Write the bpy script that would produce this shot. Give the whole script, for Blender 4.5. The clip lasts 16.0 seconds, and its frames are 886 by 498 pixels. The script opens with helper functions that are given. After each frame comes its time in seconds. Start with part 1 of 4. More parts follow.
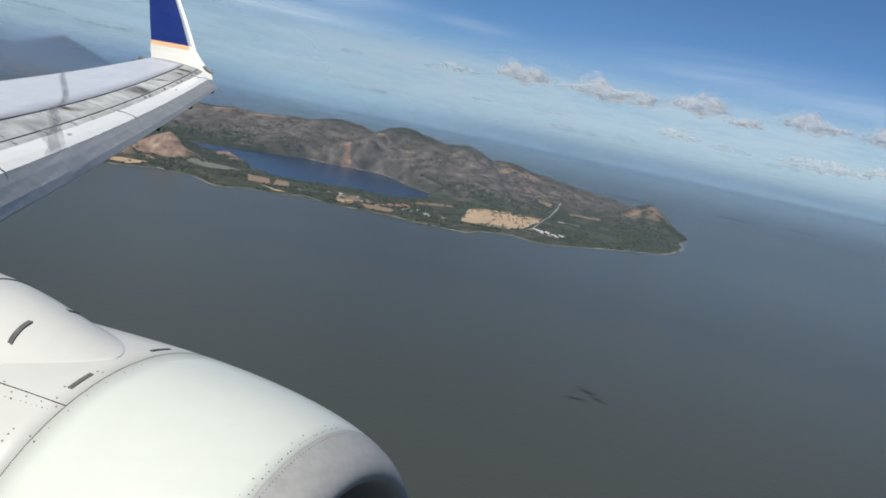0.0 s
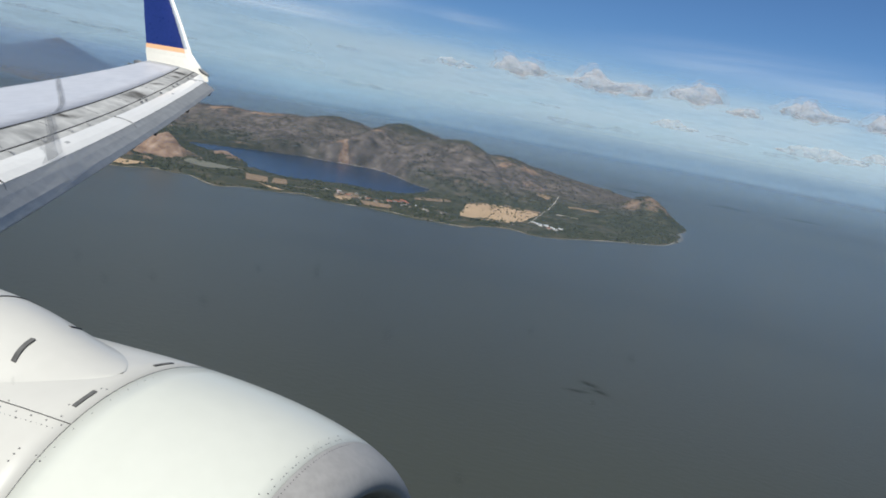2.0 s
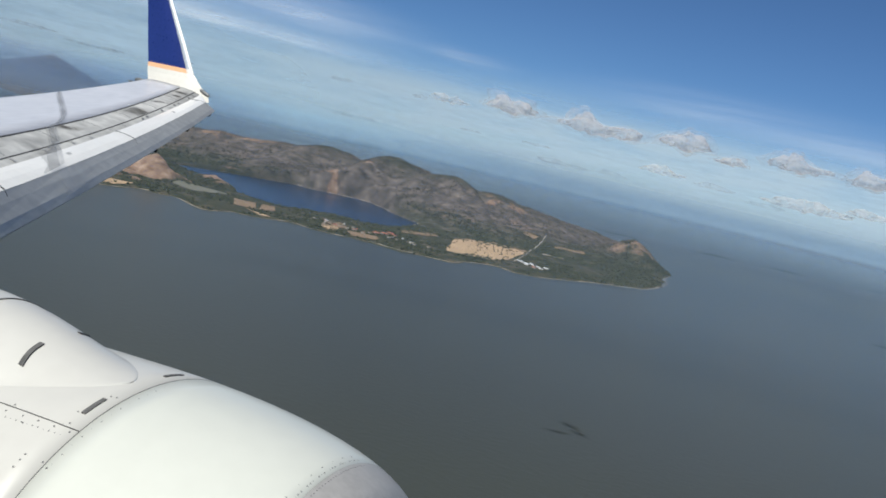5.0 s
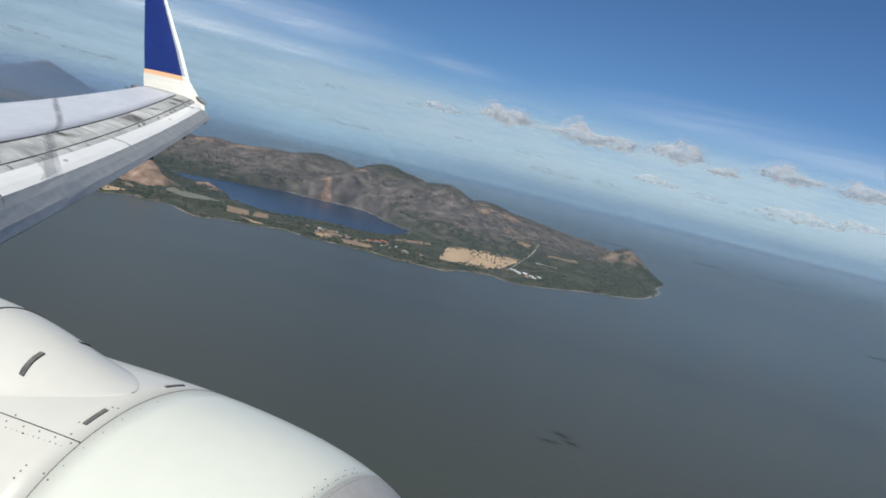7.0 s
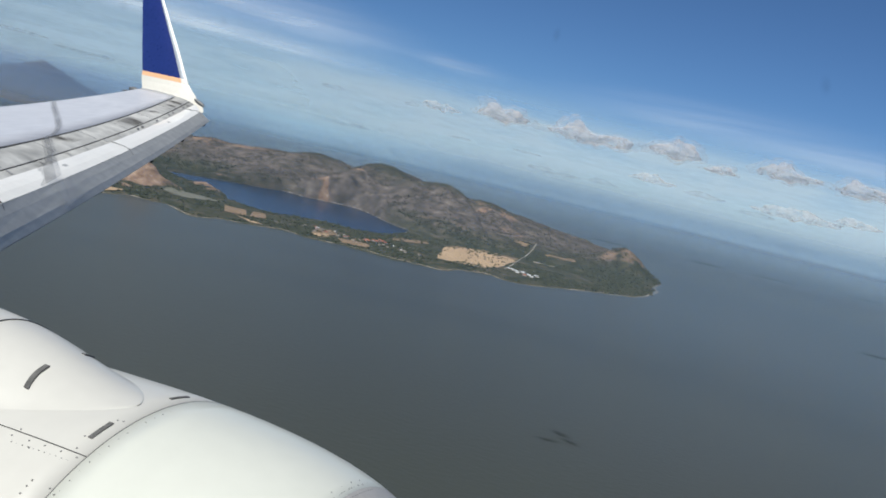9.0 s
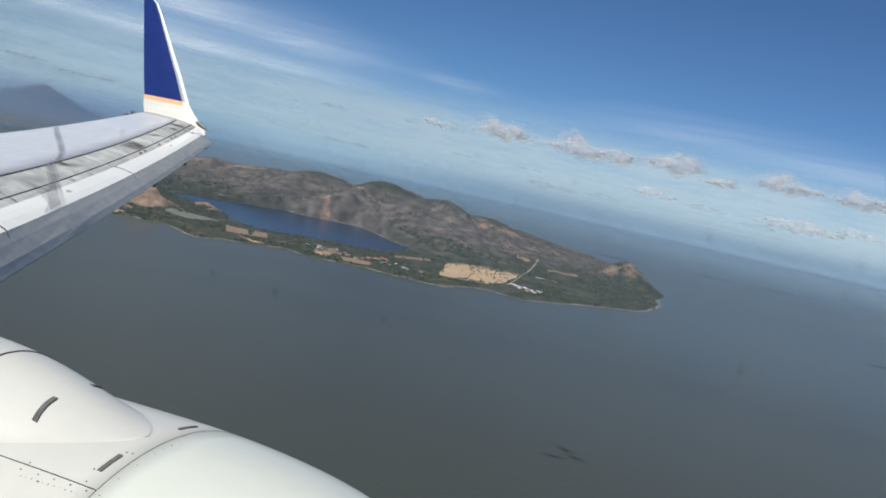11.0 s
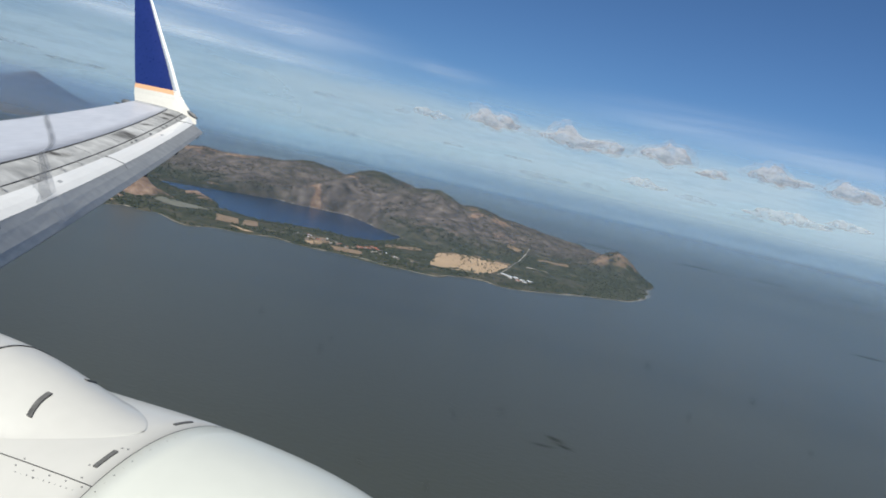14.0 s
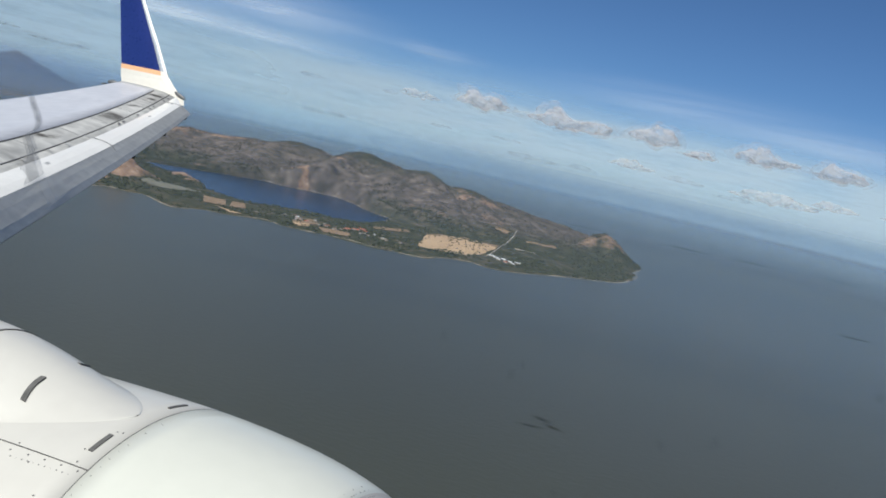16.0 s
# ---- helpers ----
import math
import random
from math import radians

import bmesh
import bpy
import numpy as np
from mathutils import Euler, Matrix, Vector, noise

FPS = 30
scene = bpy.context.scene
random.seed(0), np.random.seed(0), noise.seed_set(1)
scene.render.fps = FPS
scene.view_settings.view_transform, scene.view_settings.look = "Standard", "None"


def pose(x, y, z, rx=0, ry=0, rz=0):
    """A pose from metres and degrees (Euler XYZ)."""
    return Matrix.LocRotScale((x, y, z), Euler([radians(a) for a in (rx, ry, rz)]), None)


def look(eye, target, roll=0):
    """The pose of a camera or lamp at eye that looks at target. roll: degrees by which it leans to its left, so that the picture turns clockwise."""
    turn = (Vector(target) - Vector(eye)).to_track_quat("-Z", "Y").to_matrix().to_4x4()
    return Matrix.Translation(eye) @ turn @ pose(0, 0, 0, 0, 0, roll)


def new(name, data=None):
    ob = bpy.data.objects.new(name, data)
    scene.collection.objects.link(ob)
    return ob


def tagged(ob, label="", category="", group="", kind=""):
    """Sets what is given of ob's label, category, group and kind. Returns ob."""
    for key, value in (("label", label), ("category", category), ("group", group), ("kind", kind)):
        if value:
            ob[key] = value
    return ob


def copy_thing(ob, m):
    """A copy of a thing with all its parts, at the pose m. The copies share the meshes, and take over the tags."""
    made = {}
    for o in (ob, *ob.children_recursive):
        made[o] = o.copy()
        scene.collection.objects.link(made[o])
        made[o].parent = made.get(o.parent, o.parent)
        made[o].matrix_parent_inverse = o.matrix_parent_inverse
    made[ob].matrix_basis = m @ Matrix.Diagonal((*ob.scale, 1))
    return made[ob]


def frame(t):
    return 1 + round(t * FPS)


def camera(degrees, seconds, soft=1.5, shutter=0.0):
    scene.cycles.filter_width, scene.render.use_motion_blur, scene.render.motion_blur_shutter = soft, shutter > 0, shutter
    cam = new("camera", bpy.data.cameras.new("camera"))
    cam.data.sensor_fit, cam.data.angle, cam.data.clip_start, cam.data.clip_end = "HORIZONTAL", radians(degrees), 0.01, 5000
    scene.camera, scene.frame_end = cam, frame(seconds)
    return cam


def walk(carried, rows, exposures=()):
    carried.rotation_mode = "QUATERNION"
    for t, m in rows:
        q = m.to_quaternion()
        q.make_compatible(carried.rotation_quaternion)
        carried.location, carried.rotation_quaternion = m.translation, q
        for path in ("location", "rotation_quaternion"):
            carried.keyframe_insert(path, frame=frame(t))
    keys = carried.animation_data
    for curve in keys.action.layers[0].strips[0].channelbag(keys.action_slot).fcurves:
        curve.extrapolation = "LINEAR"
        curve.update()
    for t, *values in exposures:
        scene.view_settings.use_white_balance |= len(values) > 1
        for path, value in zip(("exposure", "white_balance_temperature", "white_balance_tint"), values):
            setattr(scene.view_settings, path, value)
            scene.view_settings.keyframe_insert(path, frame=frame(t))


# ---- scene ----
# The landscape, placed to fit the camera's view, stands at about one tenth of its size, so that the far volcano and
# horizon lie in reach of the camera; the aeroplane and its engine have about their true size, shaped to fit the view;
# the window is widened.
EYE = 85.0
cam = camera(54.0, 16.0, soft=1.8)
PATH = [
    (0, pose(-0.0205, 0.2095, 84.9887, 81.189, -11.679, 111.241)),
    (0.5, pose(-0.0196, 0.2110, 85.0017, 81.717, -11.446, 111.320)),
    (1, pose(-0.0181, 0.2128, 85.0237, 81.737, -11.007, 111.419)),
    (1.5, pose(-0.0166, 0.2106, 85.0428, 80.904, -10.642, 111.209)),
    (2, pose(-0.0144, 0.1939, 85.0523, 80.902, -10.619, 111.019)),
    (2.5, pose(-0.0130, 0.1555, 85.0256, 81.449, -11.287, 110.840)),
    (3, pose(-0.0121, 0.1236, 84.9985, 82.719, -11.964, 110.937)),
    (3.5, pose(-0.0119, 0.0921, 84.9620, 83.276, -12.760, 110.771)),
    (4, pose(-0.0112, 0.0626, 84.9360, 83.400, -13.318, 110.554)),
    (6.5, pose(-0.0039, 0.0202, 84.9770, 83.292, -13.102, 110.151)),
    (7, pose(-0.0032, -0.0082, 84.9496, 83.957, -13.684, 109.989)),
    (7.5, pose(-0.0015, -0.0390, 84.9303, 84.493, -14.171, 109.991)),
    (8, pose(0.0002, -0.0490, 84.9392, 84.320, -14.129, 109.855)),
    (8.5, pose(0.0023, -0.0479, 84.9669, 83.896, -13.607, 109.770)),
    (11, pose(0.0102, -0.0778, 85.0237, 85.031, -12.665, 109.856)),
    (11.5, pose(0.0116, -0.0991, 85.0126, 85.776, -13.249, 109.927)),
    (12, pose(0.0118, -0.1116, 84.9989, 86.123, -13.581, 109.856)),
    (12.5, pose(0.0122, -0.1098, 85.0064, 85.947, -13.492, 109.664)),
    (13, pose(0.0128, -0.1097, 85.0130, 85.567, -13.432, 109.569)),
    (13.5, pose(0.0138, -0.1077, 85.0269, 85.112, -13.149, 109.503)),
    (14, pose(0.0155, -0.1066, 85.0464, 84.476, -12.964, 109.260)),
    (14.5, pose(0.0174, -0.1202, 85.0494, 84.329, -12.891, 109.164)),
    (15, pose(0.0170, -0.1277, 85.0349, 84.584, -12.956, 109.169)),
    (15.5, pose(0.0177, -0.1285, 85.0400, 84.028, -12.992, 108.779)),
    (16, pose(0.0193, -0.1366, 85.0449, 83.438, -12.987, 108.460)),
]
walk(cam, PATH, exposures=[(0, 0.1, 6240, 6), (16, 0.1, 6240, 6)])

# ---- light ----
SUN_EL, SUN_DIR = radians(50), Vector((0.9, -0.12, 0)).normalized()
sun_vec = Vector((SUN_DIR.x * math.cos(SUN_EL), SUN_DIR.y * math.cos(SUN_EL), math.sin(SUN_EL)))
world = bpy.data.worlds.new("sky")
scene.world = world
world.use_nodes = True
wn = world.node_tree.nodes
sky = wn.new("ShaderNodeTexSky")
sky.sky_type, sky.sun_disc = "NISHITA", False
sky.sun_elevation, sky.sun_rotation = SUN_EL, math.atan2(SUN_DIR.x, SUN_DIR.y)
sky.air_density, sky.dust_density, sky.ozone_density, sky.altitude = 1.0, 0.0, 10.0, 2500
world.node_tree.links.new(sky.outputs[0], wn["Background"].inputs[0])
wn["Background"].inputs[1].default_value = 0.067
sun = new("sun", bpy.data.lights.new("sun", "SUN"))
sun.data.energy, sun.data.angle, sun.data.color = 4.8, radians(0.53), (1.0, 0.95, 0.87)
sun.matrix_world = look(sun_vec * 400, (0, 0, 0))


# ---- materials ----
def nodes_of(name):
    m = bpy.data.materials.new(name)
    m.use_nodes = True
    return m, m.node_tree.nodes, m.node_tree.links, m.node_tree.nodes["Principled BSDF"]


def noise_node(n, l, scale, detail=4.0, coord="Object", stretch=(1, 1, 1), rough=0.55):
    tc, mp, nz = n.new("ShaderNodeTexCoord"), n.new("ShaderNodeMapping"), n.new("ShaderNodeTexNoise")
    mp.inputs["Scale"].default_value = stretch
    nz.inputs["Scale"].default_value, nz.inputs["Detail"].default_value, nz.inputs["Roughness"].default_value = scale, detail, rough
    l.new(tc.outputs[coord], mp.inputs["Vector"])
    l.new(mp.outputs["Vector"], nz.inputs["Vector"])
    return nz.outputs["Fac"]


def ramp(n, l, fac, stops):
    r = n.new("ShaderNodeValToRGB")
    while len(r.color_ramp.elements) < len(stops):
        r.color_ramp.elements.new(0.5)
    for e, (p, c) in zip(r.color_ramp.elements, stops):
        e.position, e.color = p, (*c, 1) if len(c) == 3 else (c[0], c[0], c[0], 1)
    l.new(fac, r.inputs["Fac"])
    return r.outputs["Color"]


def mixed(n, l, fac, a, b, blend="MIX"):
    m = n.new("ShaderNodeMix")
    m.data_type, m.blend_type = "RGBA", blend
    for sock, v in ((m.inputs[0], fac), (m.inputs[6], a), (m.inputs[7], b)):
        if isinstance(v, bpy.types.NodeSocket):
            l.new(v, sock)
        elif isinstance(v, (int, float)):
            sock.default_value = v
        else:
            sock.default_value = (*v, 1)
    return m.outputs[2]


def bumped(n, l, bsdf, height, strength, distance):
    b = n.new("ShaderNodeBump")
    b.inputs["Strength"].default_value, b.inputs["Distance"].default_value = strength, distance
    l.new(height, b.inputs["Height"])
    l.new(b.outputs[0], bsdf.inputs["Normal"])


def surface(name, c1, c2, scale, rough=0.6, metal=0.0, fine=None, bump=0.0, dist=0.01, stretch=(1, 1, 1), spec=0.5, coat=0.0, vary=0.35):
    """Two tones on a coarse noise, a finer one over them, and fine relief."""
    m, n, l, b = nodes_of(name)
    a = noise_node(n, l, scale, 5, stretch=stretch)
    col = ramp(n, l, a, [(0.3, c1), (0.7, c2)])
    f = noise_node(n, l, fine or scale * 9, 3, stretch=stretch)
    col = mixed(n, l, vary, col, ramp(n, l, f, [(0.3, tuple(v * 0.75 for v in c1)), (0.7, tuple(min(1, v * 1.15) for v in c2))]))
    l.new(col, b.inputs["Base Color"])
    b.inputs["Metallic"].default_value, b.inputs["Specular IOR Level"].default_value = metal, spec
    b.inputs["Coat Weight"].default_value = coat
    l.new(ramp(n, l, f, [(0.2, (rough * 0.85,)), (0.8, (min(1, rough * 1.15),))]), b.inputs["Roughness"])
    if bump:
        bumped(n, l, b, f, bump, dist)
    return m


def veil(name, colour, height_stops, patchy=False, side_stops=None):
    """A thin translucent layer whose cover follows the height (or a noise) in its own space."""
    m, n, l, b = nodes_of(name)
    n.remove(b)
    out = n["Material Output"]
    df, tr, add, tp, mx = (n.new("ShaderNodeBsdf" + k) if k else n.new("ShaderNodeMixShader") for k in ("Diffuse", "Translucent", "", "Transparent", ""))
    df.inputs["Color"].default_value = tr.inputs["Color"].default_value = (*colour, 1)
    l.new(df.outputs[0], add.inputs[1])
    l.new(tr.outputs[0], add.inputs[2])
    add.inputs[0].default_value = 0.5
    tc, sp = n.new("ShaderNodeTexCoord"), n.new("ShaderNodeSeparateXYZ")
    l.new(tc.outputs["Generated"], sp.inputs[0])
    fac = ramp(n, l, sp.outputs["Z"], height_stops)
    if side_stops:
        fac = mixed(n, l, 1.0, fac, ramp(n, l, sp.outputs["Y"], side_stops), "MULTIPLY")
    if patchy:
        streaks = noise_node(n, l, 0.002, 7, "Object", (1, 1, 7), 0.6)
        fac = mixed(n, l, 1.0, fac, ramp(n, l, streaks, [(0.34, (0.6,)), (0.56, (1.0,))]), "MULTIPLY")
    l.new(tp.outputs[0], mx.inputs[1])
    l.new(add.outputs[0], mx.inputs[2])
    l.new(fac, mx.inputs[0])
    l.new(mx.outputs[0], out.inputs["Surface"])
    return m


def cloud_stuff(name, colour, low, high, scale, stretch, most, fade=True, through_light=0.35):
    """Wispy cloud: cover from two noises, fading towards the rim of its own box."""
    m, n, l, b = nodes_of(name)
    n.remove(b)
    out = n["Material Output"]
    df, tr, tp = n.new("ShaderNodeBsdfDiffuse"), n.new("ShaderNodeBsdfTranslucent"), n.new("ShaderNodeBsdfTransparent")
    add, mx = n.new("ShaderNodeMixShader"), n.new("ShaderNodeMixShader")
    df.inputs["Color"].default_value = tr.inputs["Color"].default_value = (*colour, 1)
    l.new(df.outputs[0], add.inputs[1])
    l.new(tr.outputs[0], add.inputs[2])
    add.inputs[0].default_value = through_light
    a = ramp(n, l, noise_node(n, l, scale, 8, "Object", stretch, 0.62), [(low, (0.0,)), (high, (1.0,))])
    if fade:
        tc, mp, gr = n.new("ShaderNodeTexCoord"), n.new("ShaderNodeMapping"), n.new("ShaderNodeTexGradient")
        gr.gradient_type = "QUADRATIC_SPHERE"
        mp.inputs["Location"].default_value, mp.inputs["Scale"].default_value = (-1, -1, 0), (2, 2, 0)
        l.new(tc.outputs["Generated"], mp.inputs["Vector"])
        l.new(mp.outputs[0], gr.inputs[0])
        a = mixed(n, l, 1.0, a, ramp(n, l, gr.outputs["Fac"], [(0.0, (0.0,)), (0.55, (1.0,))]), "MULTIPLY")
    a = mixed(n, l, 1.0, a, (most, most, most), "MULTIPLY")
    l.new(a, mx.inputs[0])
    l.new(tp.outputs[0], mx.inputs[1])
    l.new(add.outputs[0], mx.inputs[2])
    l.new(mx.outputs[0], out.inputs["Surface"])
    return m


def water_material(name, deep, pale, spec, rough, ripple):
    m, n, l, b = nodes_of(name)
    a = noise_node(n, l, 0.006, 6, stretch=(1, 0.35, 1))
    l.new(ramp(n, l, a, [(0.3, deep), (0.72, pale)]), b.inputs["Base Color"])
    b.inputs["Roughness"].default_value, b.inputs["Specular IOR Level"].default_value, b.inputs["IOR"].default_value = rough, spec, 1.33
    bumped(n, l, b, noise_node(n, l, ripple, 6, stretch=(1, 0.6, 1)), 0.28, 0.25)
    return m


M_white = surface("white_paint", (0.74, 0.74, 0.715), (0.765, 0.765, 0.74), 1.3, 0.32, bump=0.015, dist=0.003, coat=0.3, vary=0.06)
M_cowl = surface("cream_cowl_paint", (0.565, 0.55, 0.51), (0.58, 0.565, 0.525), 1.6, 0.38, bump=0.015, dist=0.003, coat=0.2, vary=0.06)
M_inlet = surface("inlet_cowl_paint", (0.60, 0.607, 0.55), (0.615, 0.622, 0.565), 1.2, 0.34, bump=0.01, dist=0.003, coat=0.2, vary=0.06)
M_lip = surface("brushed_inlet_lip", (0.385, 0.37, 0.355), (0.41, 0.395, 0.38), 3, 0.5, 0.15, bump=0.05, dist=0.002)
M_slat_metal = surface("dull_metal_slat_edge", (0.40, 0.40, 0.385), (0.52, 0.515, 0.495), 1.2, 0.5, 0.2, fine=14, stretch=(0.3, 1, 1))
M_edge_band = surface("grey_bare_edge", (0.30, 0.32, 0.35), (0.38, 0.40, 0.43), 2, 0.4, 0.5)
M_wing_top = surface("light_grey_wing_paint", (0.52, 0.53, 0.57), (0.58, 0.585, 0.62), 0.8, 0.4, bump=0.02, dist=0.003, stretch=(0.5, 1, 1))
M_dirty = surface("streaked_grey_leading_edge", (0.28, 0.275, 0.26), (0.64, 0.63, 0.60), 1.5, 0.55, fine=6, stretch=(0.7, 0.7, 1), vary=0.3)
M_winglet = surface("cream_winglet_paint", (0.64, 0.61, 0.54), (0.70, 0.67, 0.60), 1.6, 0.36, coat=0.2, vary=0.1)
M_slat_white = surface("bright_slat_paint", (0.77, 0.755, 0.72), (0.83, 0.815, 0.78), 1.6, 0.4, bump=0.015, dist=0.003, coat=0.2, vary=0.12)
M_latch = surface("grey_latch", (0.3, 0.3, 0.3), (0.42, 0.42, 0.42), 20, 0.5)
M_line = surface("dark_sealant", (0.035, 0.035, 0.035), (0.07, 0.07, 0.068), 30, 0.7)
M_strip = surface("worn_black_strip", (0.05, 0.05, 0.048), (0.16, 0.155, 0.15), 26, 0.75, bump=0.1, dist=0.002)
M_rivet = surface("dark_rivet", (0.12, 0.12, 0.12), (0.2, 0.2, 0.2), 60, 0.5, 0.4)
M_navy = surface("navy_winglet_paint", (0.010, 0.022, 0.13), (0.016, 0.03, 0.17), 2, 0.3, coat=0.4)
M_peach = surface("peach_stripe_paint", (0.78, 0.42, 0.22), (0.82, 0.48, 0.27), 4, 0.35)
M_dark = surface("dark_inlet_duct", (0.02, 0.02, 0.021), (0.04, 0.04, 0.042), 8, 0.6)
M_cabin = surface("pale_cabin_lining", (0.5, 0.5, 0.48), (0.58, 0.57, 0.55), 4, 0.7, bump=0.05, dist=0.002)
M_lake = water_material("murky_lake_water", (0.055, 0.059, 0.047), (0.060, 0.0645, 0.052), 0.23, 0.28, 0.5)
M_lagoon = water_material("deep_blue_lagoon_water", (0.010, 0.030, 0.075), (0.014, 0.042, 0.095), 0.25, 0.25, 0.7)
M_field = surface("dry_straw_field", (0.36, 0.245, 0.14), (0.50, 0.355, 0.215), 0.06, 0.9, bump=0.2, dist=0.1)
M_brown = surface("ploughed_brown_field", (0.17, 0.115, 0.07), (0.26, 0.18, 0.11), 0.1, 0.9, bump=0.2, dist=0.1)
M_sand = surface("pale_shore_sand", (0.22, 0.19, 0.15), (0.36, 0.31, 0.25), 0.2, 0.9)
M_silt = surface("grey_green_silt", (0.12, 0.12, 0.09), (0.18, 0.175, 0.135), 0.2, 0.9)
M_surf = surface("white_surf_foam", (0.30, 0.31, 0.30), (0.55, 0.56, 0.55), 0.5, 0.7)
M_road = surface("pale_dirt_road", (0.26, 0.23, 0.19), (0.36, 0.33, 0.28), 0.3, 0.9)
M_plaster = surface("white_plaster", (0.28, 0.25, 0.21), (0.42, 0.38, 0.33), 2, 0.7)
M_tin = surface("white_tin_roof", (0.60, 0.62, 0.63), (0.74, 0.75, 0.76), 2, 0.5)
M_tile = surface("red_tile_roof", (0.34, 0.10, 0.06), (0.46, 0.16, 0.09), 2, 0.8)
M_bark = surface("brown_bark", (0.10, 0.07, 0.05), (0.16, 0.12, 0.08), 3, 0.9)


def foliage(name, dark, light):
    m, n, l, b = nodes_of(name)
    g = n.new("ShaderNodeNewGeometry")
    col = ramp(n, l, g.outputs["Random Per Island"], [(0.0, dark), (1.0, light)])
    col = mixed(n, l, 0.4, col, ramp(n, l, noise_node(n, l, 0.9, 3), [(0.3, dark), (0.7, light)]))
    l.new(col, b.inputs["Base Color"])
    b.inputs["Roughness"].default_value, b.inputs["Specular IOR Level"].default_value = 0.9, 0.1
    return m


M_leaf = foliage("dry_season_foliage", (0.030, 0.038, 0.025), (0.074, 0.080, 0.050))
M_scrub = foliage("brown_green_scrub", (0.050, 0.047, 0.038), (0.110, 0.097, 0.077))


def land_material():
    """Scrub, dry grass and bare red earth, mixed by the terrain's own layers of soil."""
    m, n, l, b = nodes_of("peninsula_soil")
    soil, green = n.new("ShaderNodeAttribute"), n.new("ShaderNodeAttribute")
    soil.attribute_name, green.attribute_name = "bare_soil", "lush"
    big, mid, small = noise_node(n, l, 0.012, 6), noise_node(n, l, 0.07, 6), noise_node(n, l, 0.5, 4)
    scrub = ramp(n, l, mid, [(0.3, (0.060, 0.056, 0.050)), (0.48, (0.116, 0.100, 0.090)), (0.62, (0.175, 0.148, 0.130)), (0.78, (0.28, 0.235, 0.20))])
    scrub = mixed(n, l, ramp(n, l, big, [(0.45, (0.0,)), (0.65, (0.55,))]), scrub, (0.056, 0.056, 0.043))
    lush = ramp(n, l, mid, [(0.3, (0.034, 0.042, 0.028)), (0.5, (0.058, 0.064, 0.043)), (0.66, (0.11, 0.096, 0.068)), (0.82, (0.20, 0.165, 0.12))])
    crumbs = noise_node(n, l, 0.16, 9, rough=0.68)
    bare = ramp(n, l, crumbs, [(0.3, (0.15, 0.095, 0.065)), (0.5, (0.27, 0.18, 0.13)), (0.68, (0.44, 0.325, 0.24))])
    col = mixed(n, l, green.outputs["Fac"], scrub, lush)
    edge = n.new("ShaderNodeMath")
    edge.operation = "ADD"
    l.new(soil.outputs["Fac"], edge.inputs[0])
    l.new(ramp(n, l, mid, [(0.3, (-0.0,)), (0.7, (0.35,))]), edge.inputs[1])
    col = mixed(n, l, ramp(n, l, edge.outputs[0], [(0.45, (0.0,)), (0.75, (1.0,))]), col, bare)
    col = mixed(n, l, 0.5, col, ramp(n, l, small, [(0.2, (0.6,)), (0.8, (1.0,))]), "MULTIPLY")
    l.new(col, b.inputs["Base Color"])
    b.inputs["Roughness"].default_value, b.inputs["Specular IOR Level"].default_value = 0.95, 0.1
    bumped(n, l, b, crumbs, 0.9, 1.6)
    return m


M_land = land_material()
M_plain = surface("far_scrub_plain", (0.055, 0.055, 0.04), (0.13, 0.105, 0.075), 0.006, 0.95, fine=0.05, stretch=(1, 1, 1))
M_volcano = surface("volcano_scree_and_scrub", (0.060, 0.060, 0.055), (0.12, 0.105, 0.09), 0.01, 0.95, fine=0.06, bump=0.4, dist=2)


# ---- mesh helpers ----
def mesh_object(name, verts, faces, material, smooth=True, parent=None):
    me = bpy.data.meshes.new(name)
    me.from_pydata([tuple(v) for v in verts], [], [tuple(q) for q in faces])
    me.validate()
    me.update()
    if smooth:
        me.polygons.foreach_set("use_smooth", [True] * len(me.polygons))
    if material:
        me.materials.append(material)
    ob = new(name, me)
    ob.parent = parent
    return ob


def part(name, bm, material, parent, label="", smooth=True):
    me = bpy.data.meshes.new(name)
    bmesh.ops.recalc_face_normals(bm, faces=bm.faces)
    bm.to_mesh(me)
    bm.free()
    if smooth:
        me.polygons.foreach_set("use_smooth", [True] * len(me.polygons))
    me.materials.append(material)
    ob = new(name, me)
    ob.parent = parent
    return tagged(ob, label)


def loft(rings, closed=True, caps=True):
    """A bmesh through rings of equal length."""
    bm = bmesh.new()
    vs = [[bm.verts.new(p) for p in r] for r in rings]
    n = len(rings[0])
    for a, b in zip(vs, vs[1:]):
        for i in range(n if closed else n - 1):
            j = (i + 1) % n
            bm.faces.new((a[i], a[j], b[j], b[i]))
    if caps and closed:
        bm.faces.new(vs[0])
        bm.faces.new(vs[-1][::-1])
    return bm


LATTICES = {}


def lattice(size, seed):
    if seed not in LATTICES:
        LATTICES[seed] = np.random.RandomState(seed).rand(size, size)
    return LATTICES[seed]


